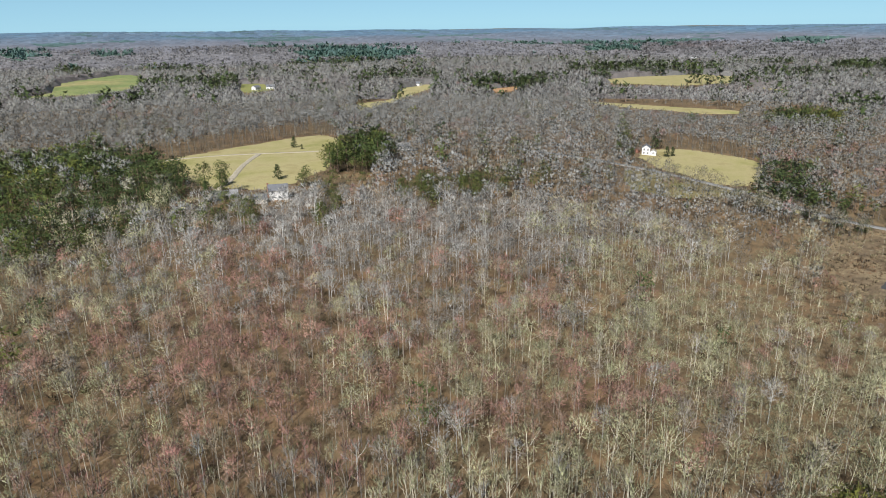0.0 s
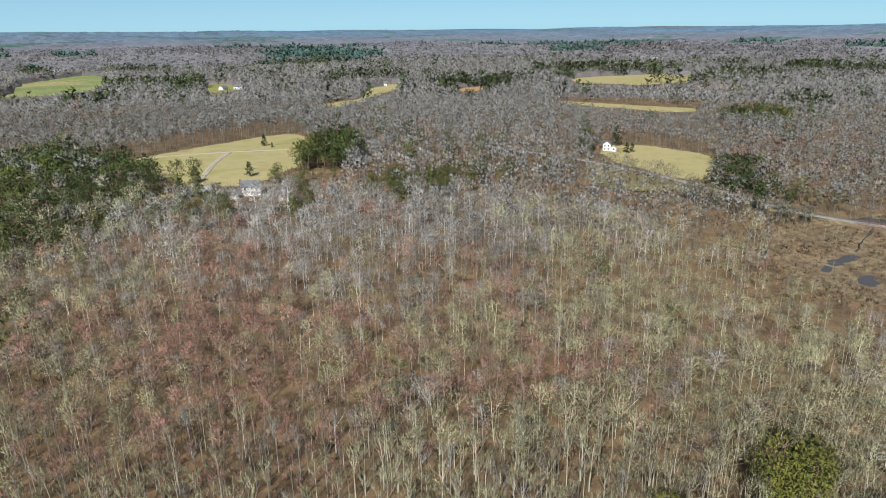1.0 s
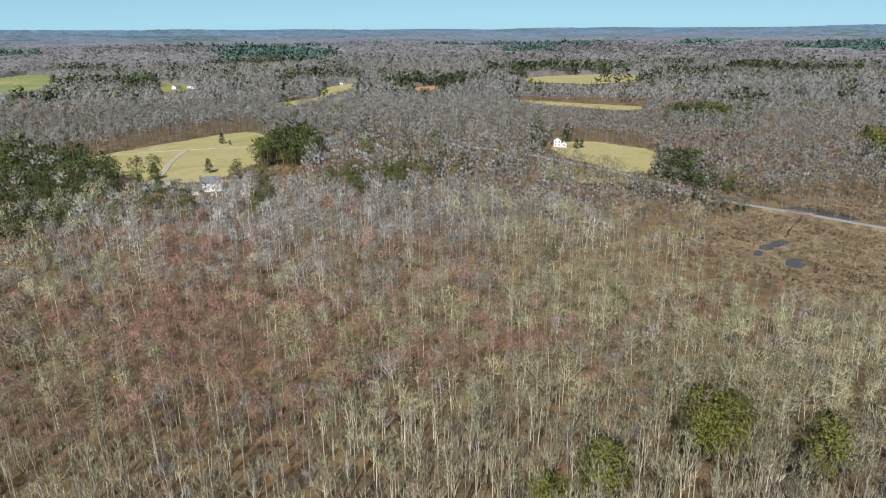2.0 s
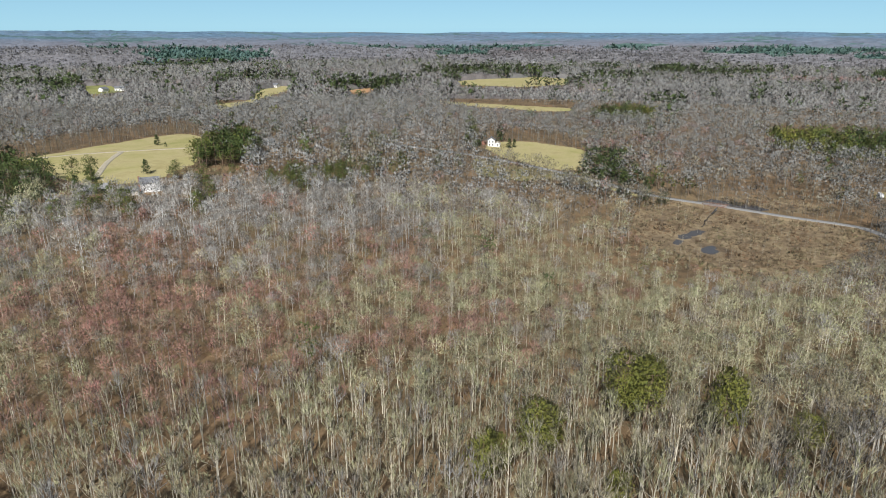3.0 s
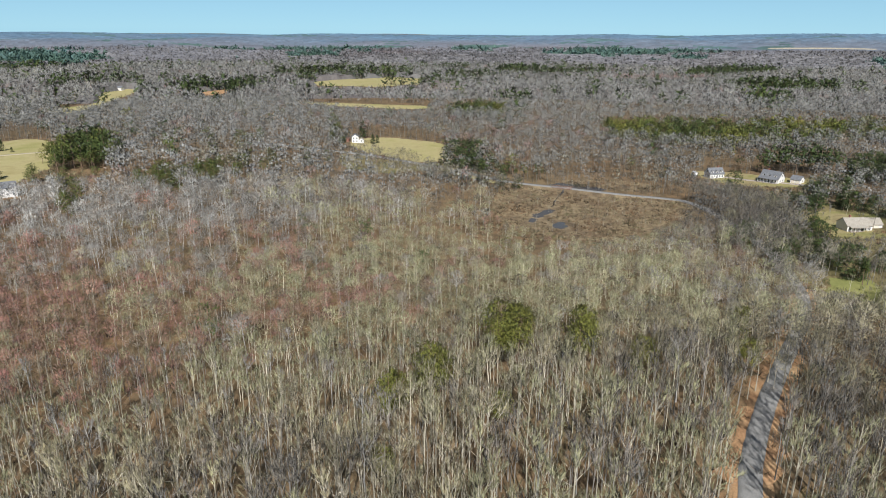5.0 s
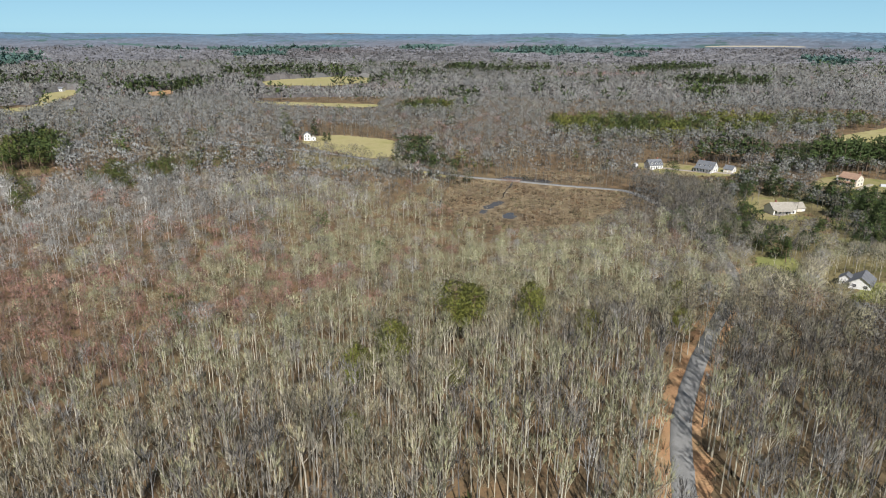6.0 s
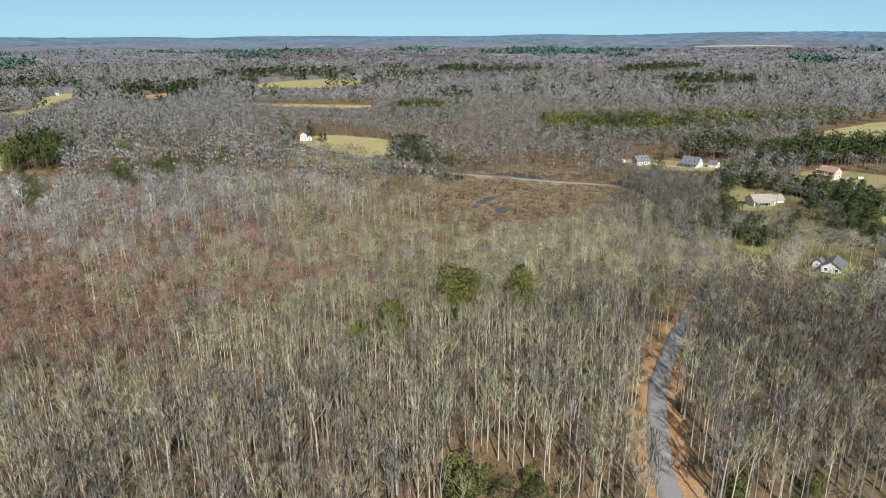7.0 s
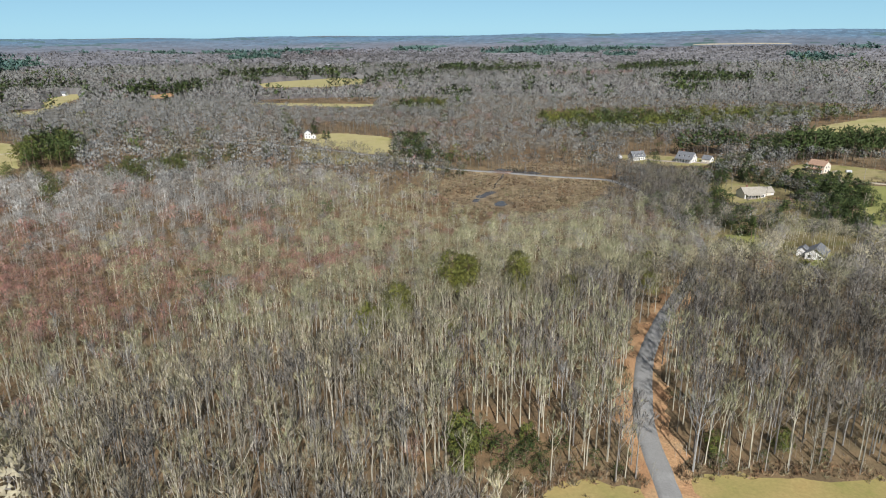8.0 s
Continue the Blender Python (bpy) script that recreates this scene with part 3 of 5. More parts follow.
def porch_house():
    h = thing("house", 430, 299, -76, "large white house with grey roof and a deep porch", "house")
    gable_block(h, 15, 10, 3.8, 4.8, M_WHITE, M_SLATE)
    for x in (-4.5, 0, 4.5):
        dormer(h, x, -4.2, 4.6, M_WHITE, M_SLATE)
    porch(h, -7.5, 7.5, -5, 2.8, 3.0, M_SLATE, 7)
    for x in (-5.5, -3, 3, 5.5):
        window(h, x, -5, 1.0)
    window(h, 7.5, -2, 1.0, side="right"), window(h, 7.5, 2, 1.0, side="right"), window(h, 7.5, 0, 4.8, side="right")
    door(h, 0, -5), chimney(h, -4, 1.5, 5.5, 9.6)
    g = thing("garage", 441, 285, -76, "white detached garage with grey gabled roof", "garage")
    gable_block(g, 7.5, 7, 2.9, 2.6, M_WHITE, M_SLATE)
    for x in (-1.8, 1.8):
        part("garage_door", boxed((x - 1.4, x + 1.4, -3.56, -3.45, 0.05, 2.3)), M_CREAM, g)
    window(g, 3.75, 0, 1.0, side="right")


def ranch_house():
    h = thing("house", 361, 180, -22, "long white ranch house with pale tan roof", "house")
    gable_block(h, 15, 11, 3.4, 3.4, M_WHITE, M_TANROOF)
    for x in (-5.5, -2.8, 0, 2.8, 5.5):
        window(h, x, -5.5, 0.95, 1.7, 1.5)
    window(h, 7.5, -2.5, 1.0, side="right"), window(h, 7.5, 2.0, 1.0, side="right")
    porch(h, -6.5, 4.0, -5.5, 2.2, 2.6, M_TANROOF, 5)
    door(h, 1.4, -5.5), chimney(h, -3, 1.0, 5, 8)
    gable_block(h, 9, 9, 3.0, 2.8, M_WHITE, M_TANROOF, 11.8, 3.0)
    part("garage_door", boxed((9.5, 14.0, -1.62, -1.5, 0.05, 2.3)), M_CREAM, h)
    d = thing("swimming_pool_deck", 352, 203, 10, "pale raised deck on a lawn", "deck")
    part("deck", boxed((-4, 4, -2, 2, -0.4, 0.6)), M_CONCRETE, d)


def colonial_house():
    h = thing("house", 467, 200, -88, "cream two-storey house with terracotta-coloured roof", "house")
    gable_block(h, 13, 9, 5.8, 3.2, M_CREAM, M_REDROOF)
    for z in (1.1, 3.9):
        for x in (-4.8, -2.4, 0, 2.4, 4.8):
            if not (z < 2 and x == 0):
                window(h, x, -4.5, z)
        window(h, 6.5, -1.8, z, side="right"), window(h, 6.5, 1.8, z, side="right")
    porch(h, -5.5, 6.3, -4.5, 2.6, 2.7, M_REDROOF, 6)
    door(h, 0, -4.5), chimney(h, 4.6, 1.0, 6.5, 10.2)
    s = thing("shed", 476, 214, -60, "small white garden shed with a pale roof", "shed")
    gable_block(s, 4.5, 3.5, 2.4, 1.2, M_WHITE, M_TANROOF, over=0.2)
    part("door", boxed((-0.6, 0.6, -1.82, -1.7, 0, 2.0)), M_CREAM, s)
    t = thing("hoop_shelter", 480, 184, -40, "white rounded tarp shelter on a dry lawn", "shelter")
    arch = [(1.6 * math.cos(radians(q)), 1.9 * math.sin(radians(q))) for q in range(0, 181, 15)]
    part("cover", loft(bmesh.new(), arch + [(-1.6, -0.4), (1.6, -0.4)], -2.0, 2.0), M_TARP, t)


def bungalow():
    h = thing("house", 273, 74, 203, "small white bungalow with dark grey roof", "house")
    gable_block(h, 12, 8.5, 2.9, 2.9, M_WHITE, M_SLATE, over=0.7)
    window(h, 6.0, -2.2, 0.9, 1.4, 1.3, "right"), window(h, 6.0, 2.2, 0.9, 1.4, 1.3, "right")
    for x in (-4, -1.5, 3.5):
        window(h, x, -4.25, 0.9, 1.2, 1.3)
    door(h, 1, -4.25)
    gable_block(h, 5, 5, 2.6, 1.7, M_WHITE, M_SLATE, -1, -6.4, 0.5)


def farmhouse():
    h = thing("house", -97, 391, 12, "white two-storey farmhouse with grey roof beside a hay field", "house")
    gable_block(h, 11, 8, 5.6, 2.8, M_WHITE, M_SLATE)
    for z in (1.0, 3.8):
        for x in (-3.4, 0.6, 3.6):
            window(h, x, -4, z, 0.8, 1.2)
        window(h, -5.5, 0, z, 0.8, 1.2, "left")
    chimney(h, -5.9, 0.5, -0.5, 9.0)
    b = thing("barn", -128, 390, 20, "low open-sided barn with a weathered grey roof", "barn")
    gable_block(b, 13, 8, 2.8, 2.2, M_POLE, M_METALROOF, over=0.6)
    for x in (-4, 0, 4):
        part("barn_door", boxed((x - 1.5, x + 1.5, -4.1, -3.98, 0, 2.5)), M_DARK, b)
    c = thing("shed", -127, 330, 35, "small white shed with a grey roof among trees", "shed")
    gable_block(c, 5, 3.6, 2.3, 1.2, M_WHITE, M_METALROOF, over=0.25)
    part("door", boxed((-0.5, 0.5, -1.9, -1.78, 0, 2.0)), M_POLE, c)
    g = thing("garage", -106, 383, 14, "white garage with hipped grey roof by the farmhouse", "garage")
    gable_block(g, 7, 6.5, 2.8, 2.0, M_WHITE, M_SLATE)
    for x in (-1.7, 1.7):
        part("garage_door", boxed((x - 1.3, x + 1.3, -3.31, -3.2, 0.05, 2.3)), M_CREAM, g)


def wood_house():
    h = thing("house", -31, 535, 6, "white house half hidden among bare trees", "house")
    gable_block(h, 11, 7, 2.9, 2.2, M_WHITE, M_METALROOF)
    for z in (0.9,):
        for x in (-4, -1.3, 1.3, 4):
            window(h, x, -3.5, z)


def lane_house():
    h = thing("house", 170, 560, 252, "tall narrow white house at the end of a meadow", "house")
    gable_block(h, 8, 6.5, 5.8, 2.4, M_WHITE, M_SLATE)
    for z in (1.0, 3.8):
        window(h, 4.0, -1.5, z, side="right"), window(h, 4.0, 1.5, z, side="right")
    gable_block(h, 6, 5, 2.8, 1.5, M_WHITE, M_TANROOF, 1.0, 5.8, 0.3)
    window(h, 4.0, 5.8, 1.0, side="right")
    s = thing("shed", 164, 566, 240, "brown open shed behind a white house", "shed")
    gable_block(s, 6, 4, 2.4, 1.4, M_BRICK, M_RUST, over=0.3)


def far_house(x, y, turn, w, d, h, roof, label):
    ob = thing("far_house", x, y, turn, label, "house", "far houses")
    gable_block(ob, w, d, h, d * 0.32, M_WHITE, roof)
    for i in range(3):
        window(ob, w * (i - 1) * 0.3, -d / 2, 1.0, 1.3, 1.5)
    return ob


def bridge():
    x, y = 277, 362
    b = thing("bridge", x, y, -46, "low bridge with rust-brown beams carrying the lane", "bridge", z=at(x, y) + causeway(x, y).item() + 0.3)
    part("deck", boxed((-7, 7, -3.2, 3.2, -0.55, -0.02)), M_CONCRETE, b)
    for s in (-1, 1):
        part("beam", boxed((-7, 7, s * 3.35 - 0.14, s * 3.35 + 0.14, -0.75, 0.28)), M_RUST, b)
        r = part("guard_rail", boxed((-8.5, 8.5, s * 3.3 - 0.06, s * 3.3 + 0.06, 0.62, 0.92)), M_RUST, b)
        for i in range(8):
            px = -7.7 + i * 2.2
            part("post", boxed((px - 0.09, px + 0.09, s * 3.3 - 0.1, s * 3.3 + 0.1, -0.1, 0.66)), M_POLE, r)
    for px in (-5.5, 5.5):
        part("pier", boxed((px - 0.5, px + 0.5, -3.0, 3.0, -3.2, -0.56)), M_CONCRETE, b)


def utility_pole(x, y):
    p = thing("utility_pole", x, y, 35, "weathered wooden utility pole by the pasture", "pole", "poles by the road")
    bm = bmesh.new()
    bmesh.ops.create_cone(bm, cap_ends=True, segments=8, radius1=0.2, radius2=0.13, depth=9.5, matrix=pose(0, 0, 4.25))
    part("pole", bm, M_POLE, p)
    part("crossarm", boxed((-1.1, 1.1, -0.24, -0.12, 8.1, 8.25)), M_POLE, p)
    for i in (-1, -0.35, 0.35, 1):
        part("insulator", boxed((i - 0.05, i + 0.05, -0.23, -0.13, 8.25, 8.45)), M_METAL, p)


cape_cod(), porch_house(), ranch_house(), colonial_house(), bungalow(), farmhouse(), wood_house(), lane_house(), bridge()
for x, y in ((461, 161), (388, 118), (492, 92)):
    utility_pole(x, y)
for x, y, t, w in ((-58, 1186, 10, 15), (-41, 1170, -30, 12), (-24, 1205, 0, 18), (-18, 1255, 20, 14), (-280, 1134, 5, 14), (-300, 1118, 60, 12)):
    far_house(x, y, t, w, 9, 4.6, M_SLATE, "far white farmhouse with grey roof")
for x, y, t, w in ((338, 1300, 25, 12), (376, 1326, -15, 19), (410, 1352, 40, 10)):
    far_house(x, y, t, w, 9, 3.2, M_METAL, "far white farm shed with a pale roof")
for x, y, t, w in ((632, 1757, 10, 22), (707, 1689, -20, 16), (655, 1770, 30, 14), (927, 1930, 0, 22), (945, 1925, 20, 16), (977, 1501, -15, 12), (925, 1955, 5, 24)):
    far_house(x, y, t, w, 12, 6.0, M_METAL, "very far white house among bare woods")

# ---- trees ----
def prism(pts, radii_, sides):
    """A tapered limb through the points."""
    pts = np.asarray(pts, float)
    vs, n = [], len(pts)
    for i, (p, r) in enumerate(zip(pts, radii_)):
        d = pts[min(i + 1, n - 1)] - pts[max(i - 1, 0)]
        d /= np.linalg.norm(d)
        u = np.cross(d, (1, 0, 0) if abs(d[0]) < 0.8 else (0, 1, 0))
        u /= np.linalg.norm(u)
        w = np.cross(d, u)
        for k in range(sides):
            b = 2 * np.pi * k / sides
            vs.append(p + r * (np.cos(b) * u + np.sin(b) * w))
    fs = []
    for i in range(n - 1):
        for k in range(sides):
            p, q = i * sides + k, i * sides + (k + 1) % sides
            fs += [(p, q, q + sides), (p, q + sides, p + sides)]
    return np.array(vs), np.array(fs)


def unit(v):
    return v / np.maximum(np.linalg.norm(v, axis=-1, keepdims=True), 1e-6)


class Shape:
    """Corners, triangles, the material of each triangle and the way its surface faces, gathered piece by piece."""

    def __init__(self):
        self.v, self.f, self.m, self.o, self.n = [], [], [], [], 0

    def add(self, v, f, m, out=None):
        f = np.asarray(f)
        if out is None:
            out = unit(np.cross(v[f[:, 1]] - v[f[:, 0]], v[f[:, 2]] - v[f[:, 0]]))
        self.v.append(v), self.f.append(f + self.n), self.m.append(np.full(len(f), m)), self.o.append(out)
        self.n += len(v)

    def done(self):
        self.v, self.f, self.m, self.o = np.vstack(self.v), np.vstack(self.f), np.concatenate(self.m), np.vstack(self.o)
        return self

    def only(self, k):
        f = self.f[self.m == k]
        used, back_ = np.unique(f, return_inverse=True)
        return self.v[used], back_.reshape(f.shape), self.o[self.m == k]


def slivers(rng, start, way, length, width, face=None):
    """Thin tapering twigs or sprays of twigs, one triangle each, flat side turned about the way that face points."""
    way = unit(way)
    across = unit(np.cross(way, rng.normal(0, 1, way.shape) if face is None else unit(face) + rng.normal(0, 0.16, way.shape)))
    w = across * np.reshape(width, (-1, 1)) / 2
    v = np.stack([start - w, start + w, start + way * np.reshape(length, (-1, 1))], 1).reshape(-1, 3)
    return v, np.arange(len(v)).reshape(-1, 3)


def stem(rng, height, thick, sides, segs, top):
    """A slightly bent tapering trunk, and a function that gives the place at a share of its length."""
    us = np.linspace(0, 1, segs + 1)
    bend = rng.normal(0, 0.03 * height, 2)
    wob = rng.normal(0, 0.010 * height, (segs + 1, 2)) * us[:, None]
    line = np.column_stack([bend[0] * us ** 2 + wob[:, 0], bend[1] * us ** 2 + wob[:, 1], -0.4 + us * (top + 0.4)])
    mesh = prism(line, thick * (1 - 0.78 * us) + 0.02, sides)
    return mesh, lambda u: np.array([np.interp(u, us, line[:, k]) for k in range(3)])


def near_broadleaf(rng, limbs, twigs, tw, height=18.0, spread=1.0):
    """A bare deciduous tree seen from nearby: trunk, limbs that rise like a vase, branches, and a dome of fine twigs."""
    s = Shape()
    trunk, along = stem(rng, height, 0.16, 4, 4, height * rng.uniform(0.82, 0.9))
    s.add(*trunk, 0)
    ends = [(along(0.62), along(1.0))]
    for i in range(limbs):
        u = 0.48 + 0.42 * (i + rng.uniform(0, 0.8)) / limbs
        b, tilt = i * 2.4 + rng.uniform(-0.4, 0.4), radians(rng.uniform(17, 38)) * spread
        ln = (1.02 - u) * height * rng.uniform(0.6, 0.85) + 0.6
        way = np.array([np.sin(tilt) * np.cos(b), np.sin(tilt) * np.sin(b), np.cos(tilt)])
        p0 = along(u)
        p1 = p0 + way * ln * 0.5
        p2 = p1 + (way + (0, 0, 0.3) + rng.normal(0, 0.12, 3)) * ln * 0.42
        r = 0.145 * (1 - 0.72 * u) * 0.55
        s.add(*prism([p0, p1, p2], [r, r * 0.62, 0.025], 3), 0)
        ends.append((p0, p2))
    a0, b0 = np.array([q[0] for q in ends]), np.array([q[1] for q in ends])
    # branches off the outer part of each limb
    k = np.repeat(np.arange(len(ends)), 4)
    u = rng.uniform(0.35, 0.95, len(k))[:, None]
    f0 = a0[k] + (b0[k] - a0[k]) * u
    fw = unit(unit(b0[k] - a0[k]) + rng.normal(0, 0.42, f0.shape) + (0, 0, 0.35))
    fl = rng.uniform(0.09, 0.17, len(k)) * height * (1.15 - 0.5 * u[:, 0])
    s.add(*slivers(rng, f0, fw, fl, 0.085), 0)
    # the haze of twigs at their ends
    k = rng.integers(0, len(k), twigs)
    p = f0[k] + fw[k] * (fl[k] * rng.uniform(0.15, 1.0, twigs))[:, None]
    mid = np.array([along(0.8)[0], along(0.8)[1], 0.6 * height])
    out = unit((p - mid) / (0.22 * height * spread, 0.22 * height * spread, 0.3 * height))
    way = unit(fw[k] * 0.6 + out * 0.35 + rng.normal(0, 0.33, p.shape) + (0, 0, 0.5))
    s.add(*slivers(rng, p, way, rng.uniform(0.035, 0.08, twigs) * height, tw * rng.uniform(0.6, 1.3, twigs), out + (0, 0, 0.4)), 1,
          unit(out * 0.9 + (0, 0, 0.6) + rng.normal(0, 0.16, p.shape)))
    return s.done()


def broadleaf(rng, limbs, twigs, tw, height=18.0, spread=1.0):
    """A bare deciduous tree from farther off: a slender stem, a few limbs and a rounded crown filled with short sprays."""
    s = Shape()
    trunk, along = stem(rng, height, 0.105 if tw < 0.5 else 0.15, 3, 1, height * rng.uniform(0.80, 0.9))
    s.add(*trunk, 0)
    for i in range(limbs):
        u = rng.uniform(0.46, 0.85)
        b, tilt = i * 2.4 + rng.uniform(-0.5, 0.5), radians(rng.uniform(20, 56)) * spread
        ln = (1.05 - u) * height * rng.uniform(0.55, 0.85) + 0.8
        p0 = along(u)
        p1 = p0 + np.array([np.sin(tilt) * np.cos(b), np.sin(tilt) * np.sin(b), np.cos(tilt) + 0.15]) * ln * 0.9
        s.add(*prism([p0, p1], [0.13 * (1 - 0.7 * u) * 0.5, 0.03], 3), 0)
    axis = unit(rng.normal(0, 1, (twigs, 3)) + (0, 0, 0.45))
    axis[:, 2] = np.maximum(axis[:, 2], -0.55)
    swirl = np.arctan2(axis[:, 1], axis[:, 0])
    lump = 1 + (0.2 * np.sin(3 * swirl + rng.uniform(0, 6)) + 0.1 * np.sin(7 * swirl + rng.uniform(0, 6))) * (1 - np.abs(axis[:, 2]))
    hub_ = (along(1.0)[0], along(1.0)[1], 0.69 * height)
    start = axis * (0.20 * height * spread, 0.20 * height * spread, 0.245 * height) * (lump * rng.uniform(0.2, 1, twigs) ** 0.4)[:, None] + hub_
    way = axis * 0.6 + rng.normal(0, 0.35, axis.shape) + (0, 0, 0.45)
    s.add(*slivers(rng, start, way, rng.uniform(0.035, 0.075, twigs) * height * (1.5 if tw > 0.5 else 1.0), tw * rng.uniform(0.6, 1.3, twigs), axis * (0.8, 0.8, 0.6) + (0, 0, 0.6)), 1,
          unit(axis * 0.9 + (0, 0, 0.6) + rng.normal(0, 0.15, axis.shape)))
    return s.done()


def far_tree(rng, blades, width, height=17.0, crown=4.2):
    """A bare tree so far off that only its mass and a pale stem show."""
    s = Shape()
    b = rng.uniform(0, 2 * np.pi, blades)
    r = crown * np.sqrt(rng.uniform(0, 1, blades))
    z0 = height * (0.90 - 0.40 * rng.uniform(0, 1, blades) ** 1.5 - 0.30 * (r / crown) ** 2)
    start = np.column_stack([r * np.cos(b) * 0.8, r * np.sin(b) * 0.8, z0])
    face = np.column_stack([np.cos(b) * r / crown, np.sin(b) * r / crown, np.full(blades, 0.9)])
    way = face + rng.normal(0, 0.42, (blades, 3))
    s.add(*slivers(rng, start, way, (0.6 * crown + 0.6) * rng.uniform(0.6, 1.2, blades), width * rng.uniform(0.6, 1.3, blades), face), 1, unit(face * (0.5, 0.5, 1) + rng.normal(0, 0.12, face.shape)))
    s.add(*slivers(rng, np.array([[0, 0, -0.4]]), np.array([[0.02, 0.02, 1.0]]), [height * 0.8], [0.5 if width < 4 else 0.9]), 0, np.array([[-0.25, -0.8, 0.5]]))
    return s.done()


def evergreen(rng, height, tufts, per, leaf, kind, sides=5):
    """A pine (bare stem below), a cedar (cone to the ground) or a broad evergreen: a stem and ragged tufts of foliage."""
    s = Shape()
    us = np.linspace(0, 1, 4)
    thick = 0.017 * height
    s.add(*prism(np.column_stack([us * rng.normal(0, 0.3), us * rng.normal(0, 0.3), -0.3 + us * height * 0.95]), thick * (1 - 0.8 * us), sides), 0)
    base = {"pine": 0.48, "crowned": 0.38, "cedar": 0.05, "broad": 0.06, "thicket": 0.02}[kind]
    u = base + (0.98 - base) * rng.uniform(0, 1, tufts)
    q = (u - base) / (1 - base)
    wide = {"crowned": 0.27 * np.sqrt(np.clip(1.08 - (2 * q - 0.8) ** 2 / 1.5, 0.05, 1)), "pine": 0.19 * np.sqrt(np.clip(1.15 - q, 0, 1)) * (0.5 + q), "cedar": 0.29 * (1.04 - q) ** 0.55,
            "broad": 0.42 * np.sqrt(np.clip(1.02 - (2 * q - 0.75) ** 2 / 1.6, 0.05, 1)), "thicket": 0.52 * np.sqrt(np.clip(1.05 - q * q, 0.05, 1))}[kind] * height
    b = rng.uniform(0, 2 * np.pi, tufts)
    r = wide * np.sqrt(rng.uniform(0.25, 1, tufts)) * rng.uniform(0.75, 1.15, tufts)
    mid = np.column_stack([r * np.cos(b), r * np.sin(b), u * height])
    if sides > 3:
        for p in mid[:: max(1, tufts // 14)]:
            s.add(*prism([(0, 0, p[2] * 0.93), p], [thick * 0.35, 0.03], 3), 0)
    size = np.clip(0.5 * wide, leaf * 0.8, 0.12 * height + 0.3)
    c = np.repeat(mid, per, 0) + rng.normal(0, 0.5, (tufts * per, 3)) * np.repeat(size, per)[:, None] * (1, 1, 0.6)
    e1, e2 = rng.normal(0, 1, c.shape) * (1, 1, 0.7), rng.normal(0, 1, c.shape) * (1, 1, 0.7)
    e1, e2 = e1 / np.linalg.norm(e1, axis=1)[:, None], e2 / np.linalg.norm(e2, axis=1)[:, None]
    k = leaf * rng.uniform(0.5, 1.2, (len(c), 1))
    v = np.stack([c - e1 * k * 0.75, c + e1 * k * 0.75, c + (e2 + (0, 0, 0.3)) * k * 2.0], 1).reshape(-1, 3)
    bough = unit(np.column_stack([np.cos(b) * r / wide, np.sin(b) * r / wide, 0.25 + 0.5 * q]))
    clump = unit((c - np.repeat(mid, per, 0)) / np.repeat(size, per)[:, None] + (0, 0, 0.35))
    s.add(v, np.arange(len(v)).reshape(-1, 3), 1, unit(0.6 * np.repeat(bough, per, 0) + 0.6 * clump + (0, 0, 0.4) + rng.normal(0, 0.15, c.shape)))
    return s.done()


def shrub(rng, blades, width, height=1.6):
    s = Shape()
    b = rng.uniform(0, 2 * np.pi, blades)
    r = 0.7 * rng.uniform(0, 1, blades)
    start = np.column_stack([r * np.cos(b), r * np.sin(b), np.full(blades, -0.1)])
    way = np.column_stack([np.cos(b) * 0.6, np.sin(b) * 0.6, np.full(blades, 0.9)]) + rng.normal(0, 0.35, (blades, 3))
    s.add(*slivers(rng, start, way, height * rng.uniform(0.6, 1.3, blades), width * rng.uniform(0.6, 1.4, blades)), 0,
          unit(np.column_stack([np.cos(b) * 0.5, np.sin(b) * 0.5, np.full(blades, 1.0)]) + rng.normal(0, 0.2, (blades, 3))))
    return s.done()


